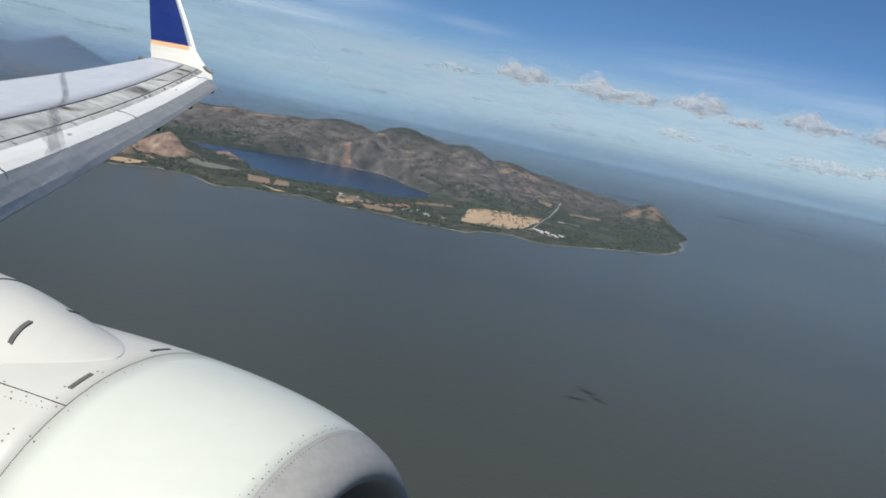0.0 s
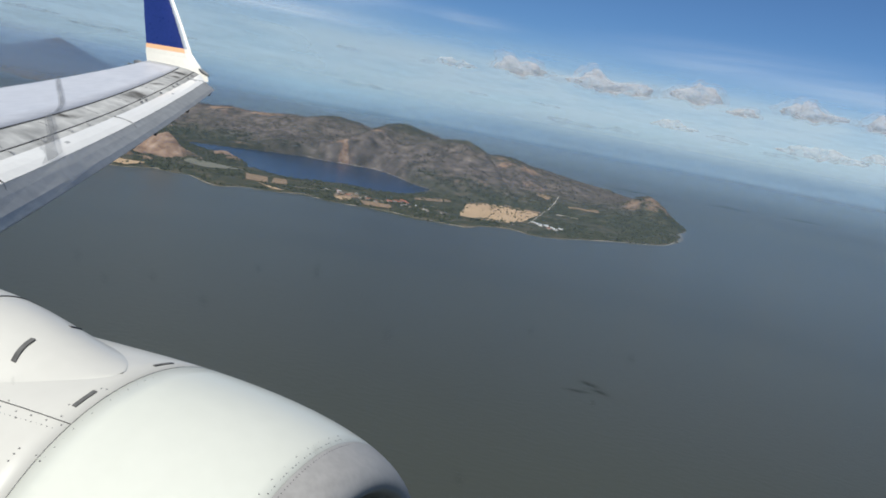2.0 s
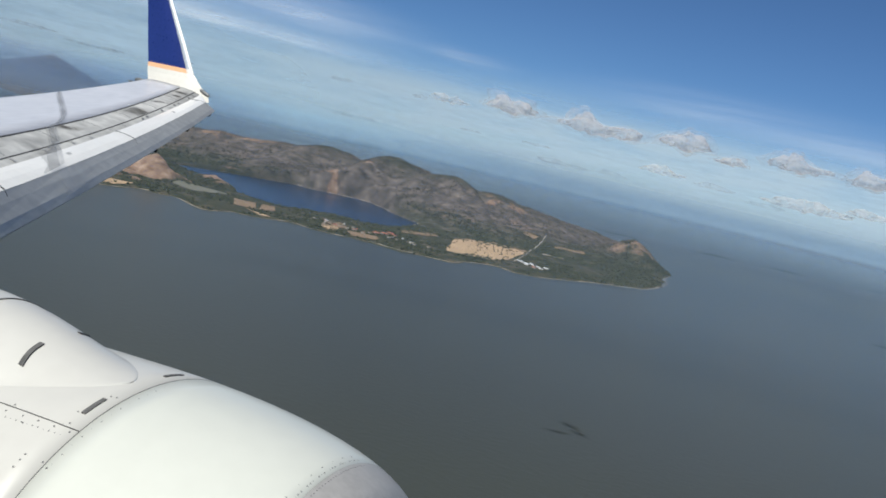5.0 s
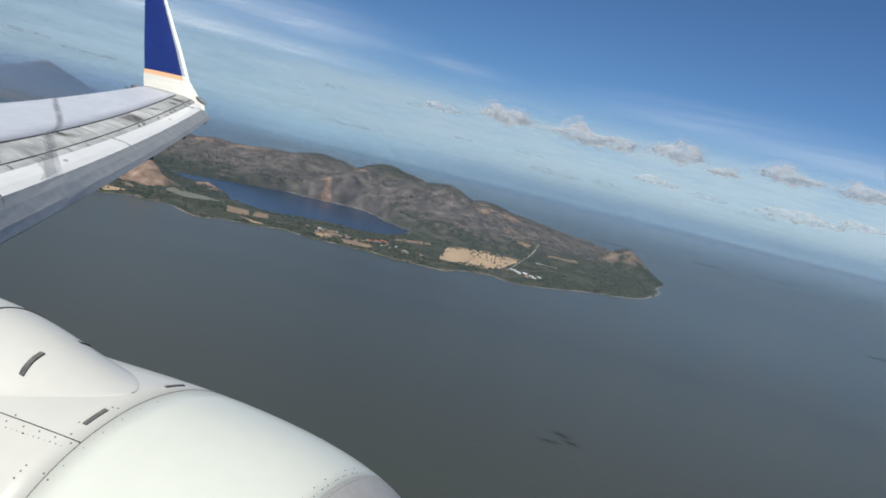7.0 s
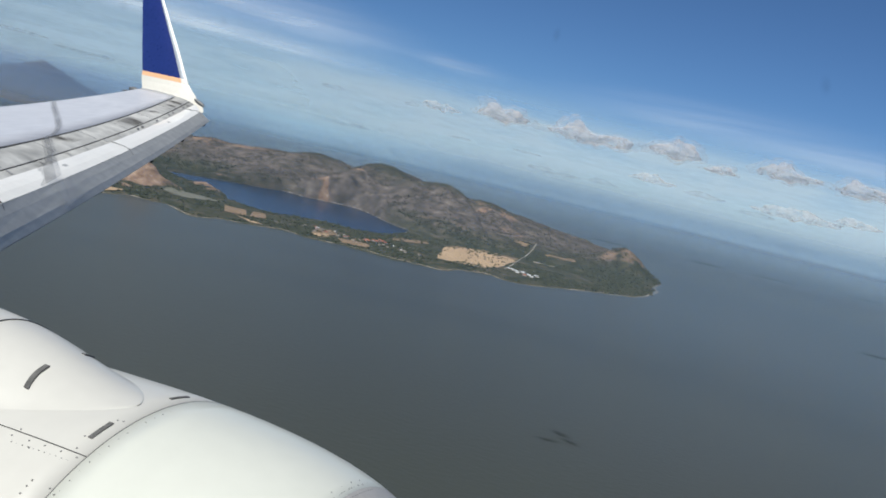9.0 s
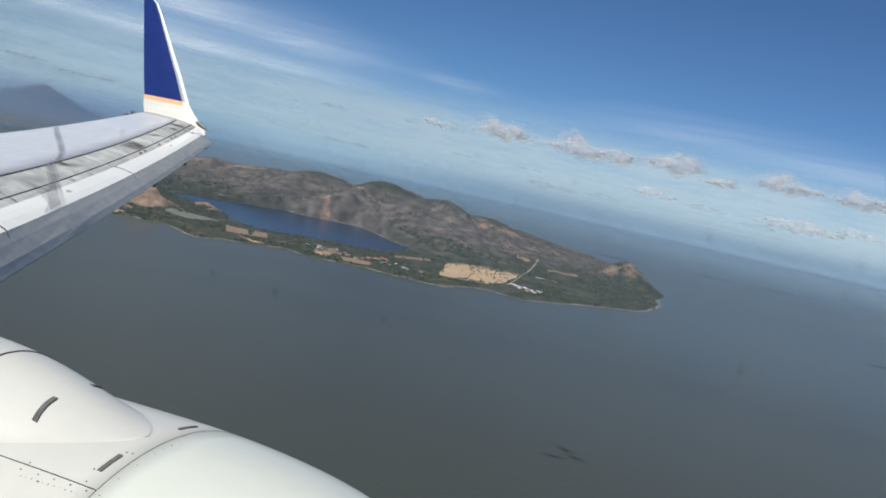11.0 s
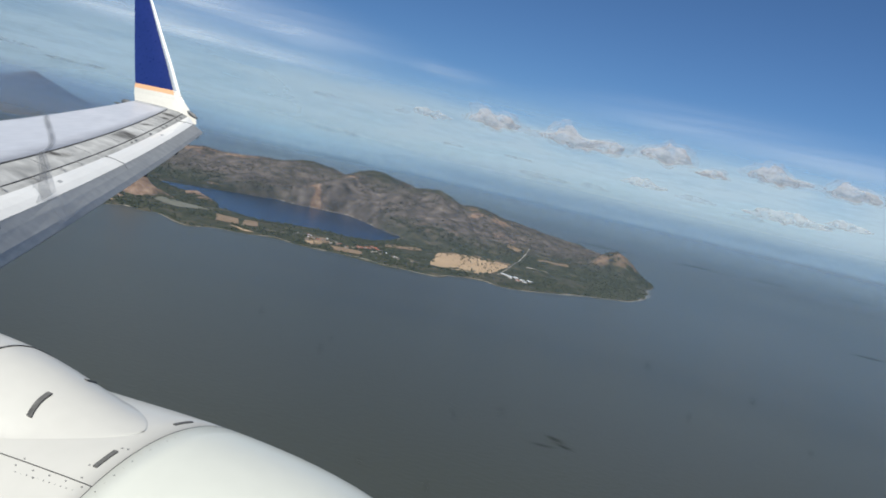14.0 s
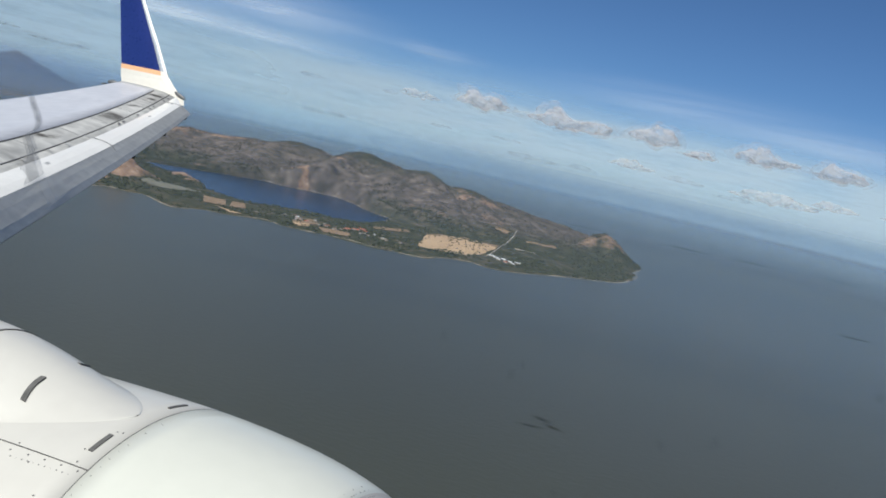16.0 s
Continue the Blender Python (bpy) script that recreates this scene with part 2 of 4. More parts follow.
def value_noise(x, y, seed):
    """Smooth noise from 0 to 1 on numpy arrays."""
    g = lattice(64, seed)
    xi, yi = np.floor(x).astype(int), np.floor(y).astype(int)
    fx, fy = x - xi, y - yi
    fx, fy = fx * fx * fx * (fx * (fx * 6 - 15) + 10), fy * fy * fy * (fy * (fy * 6 - 15) + 10)
    a, b = g[xi % 64, yi % 64], g[(xi + 1) % 64, yi % 64]
    c, d = g[xi % 64, (yi + 1) % 64], g[(xi + 1) % 64, (yi + 1) % 64]
    return (a * (1 - fx) + b * fx) * (1 - fy) + (c * (1 - fx) + d * fx) * fy


def fbm(x, y, size, octaves=5, seed=1, ridged=False):
    total, amp, norm = 0.0, 1.0, 0.0
    for k in range(octaves):
        v = value_noise(x / size * 2 ** k + 17.3 * k, y / size * 2 ** k + 5.1 * k, seed + k)
        total = total + amp * (1 - np.abs(2 * v - 1) if ridged else v)
        norm, amp = norm + amp, amp * 0.5
    return total / norm


def smooth_line(points, steps, closed=True):
    """Catmull-Rom through control points."""
    p = np.array(points, float)
    n = len(p)
    out = []
    for i in range(n if closed else n - 1):
        q = [p[(i + k) % n] if closed else p[min(max(i + k, 0), n - 1)] for k in (-1, 0, 1, 2)]
        for t in np.linspace(0, 1, steps, endpoint=False):
            out.append(0.5 * (2 * q[1] + (q[2] - q[0]) * t + (2 * q[0] - 5 * q[1] + 4 * q[2] - q[3]) * t * t + (3 * q[1] - q[0] - 3 * q[2] + q[3]) * t ** 3))
    return np.array(out if closed else out + [p[-1]])


def outline_distance(x, y, poly):
    """Signed distance to a closed outline: positive inside."""
    best, inside = np.full(x.shape, 1e9), np.zeros(x.shape, bool)
    for (ax, ay), (bx, by) in zip(poly, np.roll(poly, -1, 0)):
        dx, dy = bx - ax, by - ay
        t = np.clip(((x - ax) * dx + (y - ay) * dy) / (dx * dx + dy * dy + 1e-9), 0, 1)
        best = np.minimum(best, np.hypot(x - ax - t * dx, y - ay - t * dy))
        hit = (ay > y) != (by > y)
        if abs(dy) > 1e-9:
            inside ^= hit & (x < ax + (y - ay) * dx / dy)
    return np.where(inside, best, -best)


def polar(az, r, z=0.0):
    """A place by its bearing from the aeroplane's beam (degrees towards the nose) and range."""
    return Vector((-r * math.cos(radians(az)), r * math.sin(radians(az)), z))


# ---- the peninsula ----
COAST = smooth_line([(-520, -700), (-470, -560), (-464, -490), (-480, -472), (-497, -463), (-515, -453), (-531, -443), (-553, -439), (-554, -423), (-561, -412), (-547, -389), (-541, -374),
                     (-551, -369), (-568, -366), (-575, -355), (-584, -345), (-597, -338), (-603, -328), (-600, -312), (-605, -297), (-614, -281), (-617, -263), (-617, -243),
                     (-626, -228), (-634, -207), (-660, -204), (-679, -193), (-685, -182), (-678, -166), (-692, -150), (-722, -135), (-767, -113), (-800, -93), (-832, -77),
                     (-925, -70), (-985, -78), (-1045, -76), (-1092, -86), (-1180, -118), (-1290, -150), (-1364, -186), (-1400, -213), (-1541, -249), (-1562, -290), (-1560, -420),
                     (-1540, -600), (-1400, -790), (-1060, -890), (-780, -880), (-600, -790)], 6)
LAGOON = smooth_line([(-791, -588), (-810, -582), (-838, -568), (-868, -553), (-886, -542), (-905, -530), (-926, -518), (-925, -494), (-935, -477), (-947, -460), (-956, -436), (-931, -403),
                      (-894, -369), (-876, -347), (-864, -328), (-822, -319), (-776, -317), (-746, -322), (-732, -334), (-731, -350), (-726, -366), (-714, -377), (-697, -386), (-685, -398),
                      (-688, -416), (-693, -433), (-696, -447), (-726, -470), (-744, -495), (-746, -513), (-752, -536)], 6)
# crest of the ridge behind the lagoon: bearing, range, height
CREST = [(-50, 1200, 8), (-44, 1250, 12), (-39.5, 1290, 22), (-37.2, 1290, 31.3), (-35.6, 1282, 30), (-34.4, 1275, 34.4), (-33.4, 1269, 32.7), (-31.9, 1261, 35.1), (-30.5, 1252, 39.1), (-29.6, 1245, 38.9),
         (-28.7, 1236, 44.3), (-28.0, 1228, 47.9), (-27.1, 1218, 47.1), (-26.1, 1207, 41.1), (-25.5, 1201, 40.0), (-24.6, 1191, 45.3), (-24.1, 1186, 52.5), (-23.4, 1179, 56.0), (-22.8, 1174, 54.9),
         (-22.0, 1166, 46.7), (-21.4, 1161, 44.2), (-20.1, 1149, 47.4), (-19.1, 1141, 51.0), (-18.5, 1142, 47.7), (-17.9, 1145, 39.9), (-17.3, 1147, 37.9), (-16.5, 1151, 39.7), (-15.8, 1154, 38.5),
         (-15.1, 1157, 34.3), (-14.6, 1161, 32.3), (-13.4, 1197, 28.3), (-12.2, 1233, 23.5), (-11.3, 1310, 15.5), (-10.6, 1370, 6)]
# hills of their own: x, y, height, radius, bare soil
HILLS = [(-624, -490, 20, 40, 1.0), (-571, -519, 15, 60, 0.85), (-738, -504, 4.6, 27, 0.8), (-714, -474, 2.4, 18, 0.5), (-1085, -130, 25, 42, 0.45), (-960, -330, 9, 60, 0.0), (-1000, -270, 8, 60, 0.0),
         (-690, -590, 9, 70, 0.2), (-1250, -190, 6, 60, 0.2)]

STEP = 2.5
gx, gy = np.meshgrid(np.arange(-1590, -455, STEP), np.arange(-1090, -40, STEP), indexing="ij")
wx = gx + 12 * (fbm(gx, gy, 60, 3, 40) - 0.5)
wy = gy + 12 * (fbm(gx, gy, 60, 3, 50) - 0.5)
shore = outline_distance(gx + 8 * (fbm(gx, gy, 22, 3, 60) - 0.5), gy + 8 * (fbm(gx, gy, 22, 3, 66) - 0.5), COAST)
pond = outline_distance(gx, gy, LAGOON)
crest = np.array([(*polar(a, r)[:2], z) for a, r, z in CREST])
near, crest_z, side = np.full(gx.shape, 1e9), np.zeros(gx.shape), np.zeros(gx.shape)
for (ax, ay, az), (bx, by, bz) in zip(crest, crest[1:]):
    dx, dy = bx - ax, by - ay
    t = np.clip(((wx - ax) * dx + (wy - ay) * dy) / (dx * dx + dy * dy), 0, 1)
    d = np.hypot(wx - ax - t * dx, wy - ay - t * dy)
    closer = d < near
    near, crest_z = np.where(closer, d, near), np.where(closer, az + t * (bz - az), crest_z)
    side = np.where(closer, np.sign(dx * (wy - ay) - dy * (wx - ax)), side)
reach = np.where(side > 0, 110 + 4.8 * crest_z, 95 + 2.9 * crest_z)
slope = np.clip(1 - (np.hypot(near, 22) - 22) / reach, 0, 1)
ridge_relief = 0.55 * fbm(gx, gy, 80, 6, 7, True) + 0.45 * fbm(gx, gy, 36, 5, 8, True)
height = crest_z * slope ** 1.25 * (0.56 + 0.72 * ridge_relief * (1 - slope ** 6) + 0.46 * slope ** 6)
bare_soil = 0.34 * np.clip((fbm(gx, gy, 36, 6, 21) - 0.60) * 6, 0, 1) * (slope > 0.1)
for hx, hy, hz, hr, hb in HILLS:
    d = np.hypot(wx - hx, wy - hy) / hr
    bump_h = hz * np.exp(-(d * 1.5) ** 2) * (0.92 + 0.22 * fbm(gx, gy, 20, 4, 33, True) - (0.55 * fbm(gx, gy, 13, 4, 35, True) * np.clip(d * 2, 0, 1) if hb > 0.7 else 0))
    height = (np.maximum(height, 0) ** 2.6 + bump_h ** 2.6) ** (1 / 2.6)
    bare_soil = np.maximum(bare_soil, hb * np.clip(1.35 - d * 1.25 + 1.6 * (fbm(gx, gy, 12, 5, 86) - 0.5), 0, 1))
# the bare slide on the slope behind the lagoon, and the pale grass on the crater's rim
for px, py, pr, pb in ((-949, -492, 15, 1.35), (-1040, -715, 40, 0.56), (-1066, -668, 34, 0.54), (-985, -800, 50, 0.45), (-1049, -313, 16, 0.6), (-1074, -280, 20, 0.6), (-1010, -470, 12, 0.5)):
    bare_soil = np.maximum(bare_soil, pb * np.clip(1.3 - np.hypot(gx - px, gy - py) / pr * 1.2 + 3.2 * (fbm(gx, gy, 14, 5, 81) - 0.5), 0, 1))
height = height + 4.5 * (fbm(gx, gy, 19, 4, 97, True) - 0.62) * np.clip(slope * 2, 0, 1) * (1 - slope ** 8)
height = height - 1.6 * slope + 1.3 * fbm(gx, gy, 40, 5, 90) + 1.1 * fbm(gx, gy, 9, 3, 95)
rim = np.clip(shore / 14, 0, 1)
height = np.where(shore > 0, height * rim ** 0.7 + 0.4 * np.minimum(shore, 1), np.maximum(shore * 0.4, -3))
height = np.where(pond > -10, np.where(pond > 0, -0.8, height * np.clip(-pond / 10, 0, 1) ** 0.6 + 0.25), height)
lush = np.clip(1.4 - slope * 3.2, 0, 1) * np.clip(0.5 + 1.2 * (fbm(gx, gy, 50, 4, 70)), 0, 1)
for a, r, wide in ((-23.4, 1179, 62), (-19.2, 1141, 55), (-16.2, 1152, 45), (-28.0, 1228, 40)):
    top = polar(a, r)
    lush = np.maximum(lush, 0.95 * np.clip(1.2 - np.hypot(gx - top.x, gy - top.y) / wide + 0.8 * (fbm(gx, gy, 30, 4, 74) - 0.5), 0, 1))
nx, ny = gx.shape
idx = np.arange(nx * ny).reshape(nx, ny)
keep = (np.maximum.reduce([height[:-1, :-1], height[1:, :-1], height[:-1, 1:], height[1:, 1:]]) > -1.5)
quads = np.stack([idx[:-1, :-1], idx[1:, :-1], idx[1:, 1:], idx[:-1, 1:]], -1)[keep]
land = mesh_object("peninsula", np.stack([gx, gy, height], -1).reshape(-1, 3).tolist(), quads.tolist(), M_land)
for key, values in (("bare_soil", bare_soil), ("lush", lush)):
    land.data.attributes.new(key, "FLOAT", "POINT").data.foreach_set("value", values.reshape(-1).astype(np.float32))
tagged(land, "dry scrub-covered peninsula with hills, fields and a ridge in the lake", "peninsula", kind="structure")


def land_z(x, y):
    i = min(max((x - gx[0, 0]) / STEP, 0), nx - 2)
    j = min(max((y - gy[0, 0]) / STEP, 0), ny - 2)
    a, b = int(i), int(j)
    u, v = i - a, j - b
    return float((height[a, b] * (1 - u) + height[a + 1, b] * u) * (1 - v) + (height[a, b + 1] * (1 - u) + height[a + 1, b + 1] * u) * v)


# ---- water ----
def disc(name, radius, z, material, rings=40, turns=128):
    verts, faces = [(0, 0, z)], []
    for k in range(1, rings + 1):
        r = radius * (k / rings) ** 2
        verts += [(r * math.cos(a), r * math.sin(a), z) for a in np.linspace(0, 2 * math.pi, turns, endpoint=False)]
    for i in range(turns):
        faces.append((0, 1 + i, 1 + (i + 1) % turns))
    for k in range(rings - 1):
        for i in range(turns):
            a, b = 1 + k * turns + i, 1 + k * turns + (i + 1) % turns
            faces.append((a, a + turns, b + turns, b))
    return mesh_object(name, verts, faces, material)


lake = tagged(disc("water", 5200, 0, M_lake), "wide murky grey-green lake with a light ripple", "lake", kind="structure")


def flat_patch(name, outline, material, lift, steps=5):
    """A sheet over the ground inside an outline, draped on the land."""
    line = smooth_line(outline, steps)
    bm = bmesh.new()
    f = bm.faces.new([bm.verts.new((x, y, 0)) for x, y in line])
    bmesh.ops.triangulate(bm, faces=[f])
    for _ in range(3):
        bmesh.ops.subdivide_edges(bm, edges=[e for e in bm.edges if e.calc_length() > 7], cuts=1, use_grid_fill=False)
        bmesh.ops.triangulate(bm, faces=[q for q in bm.faces if len(q.verts) > 3])
    for v in bm.verts:
        v.co.z = max(land_z(v.co.x, v.co.y), 0) + lift
    me = bpy.data.meshes.new(name)
    bmesh.ops.recalc_face_normals(bm, faces=bm.faces)
    bm.to_mesh(me)
    bm.free()
    me.materials.append(material)
    return new(name, me)


lagoon_bm = bmesh.new()
lagoon_bm.faces.new([lagoon_bm.verts.new((x * 1.0, y * 1.0, 0.12)) for x, y in LAGOON])
lagoon = tagged(part("lagoon_water", lagoon_bm, M_lagoon, None, smooth=False), "deep blue crater lagoon behind the shore", "lagoon", kind="structure")


def ribbon(name, line, width, material, lift, seed=3, closed=False):
    """A strip of uneven width along a line on the ground."""
    rng = np.random.RandomState(seed)
    p = np.array(line)
    n = len(p)
    verts, faces = [], []
    for i in range(n):
        a, b = (p[i - 1], p[(i + 1) % n]) if closed else (p[max(i - 1, 0)], p[min(i + 1, n - 1)])
        d = (b - a) / (np.hypot(*(b - a)) + 1e-9)
        w = width * (0.35 + 0.9 * rng.rand())
        for s in (-0.5, 0.5):
            x, y = p[i][0] - d[1] * w * s, p[i][1] + d[0] * w * s
            verts.append((x, y, max(land_z(x, y), 0) + lift))
    for i in range(n if closed else n - 1):
        j = (i + 1) % n
        faces.append((2 * i, 2 * i + 1, 2 * j + 1, 2 * j))
    return mesh_object(name, verts, faces, material)


south = COAST[6 * 2:6 * 36]
tagged(ribbon("beach", south, 0.8, M_sand, 0.12, 4), "narrow pale sandy shore of the lake", "beach", kind="structure")
tagged(ribbon("surf", np.array([c for c in COAST[6 * 28:6 * 36]]) + np.array([1.2, 1.6]), 0.55, M_surf, 0.16, 9), "white surf breaking along the shore", "surf", kind="structure")
rim_line = LAGOON + (LAGOON.mean(0) - LAGOON) / np.hypot(*(LAGOON.mean(0) - LAGOON).T)[:, None] * 1.3
tagged(ribbon("beach", rim_line[0:90], 0.9, M_sand, 0.35, 6, False), "pale rocky rim of the lagoon", "beach", kind="structure")

# ---- far shore, plain and volcano ----
def far_land(name, az0, az1, r0, r1, height_of, material, na=140, nr=60):
    """A sheet of far ground between two bearings and two ranges."""
    az, r = np.meshgrid(np.linspace(az0, az1, na), r0 + (r1 - r0) * np.linspace(0, 1, nr) ** 1.3, indexing="ij")
    x, y = -r * np.cos(np.radians(az)), r * np.sin(np.radians(az))
    verts = np.stack([x, y, height_of(az, r, x, y)], -1).reshape(-1, 3)
    a = np.arange(na * nr).reshape(na, nr)
    faces = np.stack([a[:-1, :-1], a[:-1, 1:], a[1:, 1:], a[1:, :-1]], -1).reshape(-1, 4)
    return mesh_object(name, verts.tolist(), faces.tolist(), material)


def plain_height(az, r, x, y):
    edge = np.minimum(np.minimum((-37.5 - az) / 3.0, (r - 1900 - 120 * np.sin(az)) / 300), 1)
    return np.maximum(-2, 5 * edge) + 9 * fbm(x, y, 400, 4, 5) * np.maximum(edge, 0)


# bearing, range, height and foot of each cone
PEAKS = [(-44.7, 2760, 88, 340), (-50.5, 3100, 34, 500), (-57, 3000, 38, 560)]


def volcano_height(az, r, x, y):
    z = np.full(x.shape, -6.0)
    gully = fbm(x, y, 90, 4, 12, True)
    for a, rr, top, wide in PEAKS:
        p = polar(a, rr)
        d = np.hypot(x - p.x, y - p.y) / wide
        z = np.maximum(z, top * np.maximum(0.0, 1 - d) ** 2.0 * (0.94 + 0.1 * gully * np.minimum(1, d * 4)) + np.where(d < 1, 3, -6))
    return z


def far_shore_height(az, r, x, y):
    return -3 + 24 * fbm(x, y, 500, 4, 44) * np.clip((az + 8) / 12, 0, 1) * np.sin(math.pi * (r - 4200) / 700)


tagged(far_land("mainland", -66, -36, 1700, 4700, plain_height, M_plain), "dark wooded plain on the far shore", "plain", kind="structure")
tagged(far_land("volcano", -66, -36, 2300, 3700, volcano_height, M_volcano, 220, 110), "tall bare volcanic cone rising beyond the plain", "volcano", kind="structure")
tagged(far_land("far_shore", -8, 40, 4200, 4900, far_shore_height, M_plain, 90, 16), "low far shore across the lake", "shore", kind="structure")


# upright tinted sheets that paint the haze between the nearer and the farther land
def haze(name, radius, top, colour, stops, patchy=False, label="tinted sheet painted as bluish haze over the distant lake", category="haze", span=(-80, 50), side_stops=None):
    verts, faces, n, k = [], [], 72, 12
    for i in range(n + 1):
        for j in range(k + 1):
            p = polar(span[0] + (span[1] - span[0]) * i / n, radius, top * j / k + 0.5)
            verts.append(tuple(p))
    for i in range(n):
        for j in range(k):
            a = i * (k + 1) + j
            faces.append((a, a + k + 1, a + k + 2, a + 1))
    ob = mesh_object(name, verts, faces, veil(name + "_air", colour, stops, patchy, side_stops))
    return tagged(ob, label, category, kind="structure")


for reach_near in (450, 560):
    haze("haze_sheet_near", reach_near, 82, (0.34, 0.46, 0.60), [(0.0, (0.0,)), (0.28, (0.048,)), (0.56, (0.074,)), (0.9, (0.074,)), (1.0, (0.0,))])
haze("haze_sheet_middle", 1570, 82, (0.33, 0.52, 0.75), [(0.0, (0.0,)), (0.15, (0.10,)), (0.36, (0.24,)), (0.6, (0.34,)), (0.82, (0.32,)), (1.0, (0.0,))])
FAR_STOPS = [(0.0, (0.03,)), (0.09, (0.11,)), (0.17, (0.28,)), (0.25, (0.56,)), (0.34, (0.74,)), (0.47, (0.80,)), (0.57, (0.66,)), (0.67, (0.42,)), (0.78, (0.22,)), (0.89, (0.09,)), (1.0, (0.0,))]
haze("haze_sheet_far", 2750, 150, (0.34, 0.49, 0.66), FAR_STOPS, span=(-30, 50), side_stops=[(0.0, (0.0,)), (0.16, (1.0,)), (1.0, (1.0,))])
# paler tint on the left, to brighten the painted haze there
haze("haze_sheet_far", 2790, 150, (0.60, 0.84, 1.0), [(0.0, (0.03,)), (0.09, (0.12,)), (0.17, (0.36,)), (0.25, (0.68,)), (0.34, (0.86,)), (0.47, (0.92,)), (0.57, (0.87,)), (0.67, (0.62,)), (0.78, (0.34,)), (0.89, (0.12,)), (1.0, (0.0,))], span=(-47, -13), side_stops=[(0.0, (0.0,)), (0.14, (1.0,)), (0.5, (1.0,)), (1.0, (0.0,))])
haze("cloud_bank", 4720, 600, (0.76, 0.91, 0.99), [(0.0, (0.0,)), (0.05, (0.3,)), (0.10, (0.66,)), (0.15, (0.82,)), (0.26, (0.88,)), (0.42, (0.92,)), (0.58, (0.92,)), (0.66, (0.68,)), (0.74, (0.34,)), (0.9, (0.08,)), (1.0, (0.0,))],
     True, "distant bank of pale thin cloud along the horizon", "cloud bank")
# second pale sheet, added to brighten the sky behind the volcano
haze("cloud_bank", 4700, 700, (0.78, 0.92, 1.0), [(0.0, (0.0,)), (0.05, (0.4,)), (0.09, (0.75,)), (0.13, (0.9,)), (0.3, (0.9,)), (0.45, (0.7,)), (0.6, (0.42,)), (0.8, (0.18,)), (1.0, (0.0,))],
     True, "pale sheet added to brighten the cloud bank behind the volcano", "cloud bank", (-80, -24), [(0.0, (1.0,)), (0.55, (1.0,)), (1.0, (0.0,))])
haze("haze_sheet_plain", 1660, 100, (0.45, 0.60, 0.88), [(0.0, (0.12,)), (0.3, (0.46,)), (0.6, (0.53,)), (0.78, (0.49,)), (0.88, (0.3,)), (1.0, (0.0,))], label="tinted sheet painted as blue haze in front of the volcano", span=(-80, -30), side_stops=[(0.0, (1.0,)), (0.7, (1.0,)), (1.0, (0.0,))])

# ---- clouds ----
M_core = cloud_stuff("cumulus_core", (0.84, 0.80, 0.79), 0.24, 0.72, 0.045, (1, 1, 1), 0.6, False, 0.55)
M_shell = cloud_stuff("soft_cumulus_rim", (0.88, 0.86, 0.86), 0.36, 0.90, 0.05, (1, 1, 1), 0.34, False, 0.55)
M_low = cloud_stuff("far_cumulus", (0.94, 0.93, 0.92), 0.25, 0.75, 0.05, (1, 1, 1), 0.5, False, 0.55)
M_grey_wisp = cloud_stuff("grey_cloud_wisp", (0.55, 0.60, 0.66), 0.28, 0.85, 0.05, (1, 1, 1), 0.24, False, 0.5)
M_cirrus = cloud_stuff("thin_cirrus", (0.88, 0.93, 0.96), 0.22, 0.80, 0.008, (1, 0.5, 1), 0.5, True, 0.8)
M_cirrus_faint = cloud_stuff("faint_cirrus", (0.92, 0.94, 0.96), 0.30, 0.85, 0.009, (1, 0.3, 1), 0.26, True, 0.8)


def cumulus(az, el, wide, tall, r, seed):
    """A ragged heap of billows: a core in a thinner rim; the far and small ones are thin all through."""
    rng = random.Random(seed)
    c = polar(az, r, EYE + r * math.tan(radians(el)))
    w, h = r * radians(wide) * 0.64, r * radians(tall) * 0.64
    humps = [(rng.uniform(-0.8, 0.8), rng.uniform(0.4, 0.75), rng.uniform(0.22, 0.42)) for _ in range(5)]
    ob = new("cumulus_cloud")
    layers = (("cloud_core", 0.8, M_core), ("cloud_rim", 1.08, M_shell)) if tall > 0.7 and el > 2.5 else (("cloud_core", 1.0, M_low if tall > 0.5 else M_grey_wisp),)
    for name, size, material in layers:
        bm = bmesh.new()
        for p in bmesh.ops.create_icosphere(bm, subdivisions=5, radius=1)["verts"]:
            d = p.co.copy()
            q = Vector((d.x, d.y * max(1.0, w / h * 0.75), d.z)) + Vector((seed * 5.3, seed * 2.9, size))
            top = 0.35 + sum(a * math.exp(-((d.y - y0) / b) ** 2) for y0, a, b in humps) * 0.7
            push = size * (0.78 + 0.24 * noise.fractal(q * 1.1, 1.0, 2.1, 4))
            up = min(top, 1.25) if d.z > 0 else 0.55 + 0.3 * noise.noise(Vector((q.y * 1.4, seed, 2)))
            p.co = Vector((d.x * push * h * 1.2, d.y * push * w, d.z * push * h * up))
        part(name, bm, material, ob)
    ob.matrix_world = Matrix.Translation(c + Vector((0, 0, h * 0.12))) @ Matrix.Rotation(radians(-az), 4, "Z")
    return tagged(ob, "small ragged greyish white cumulus cloud", "cloud", "row of cumulus clouds")


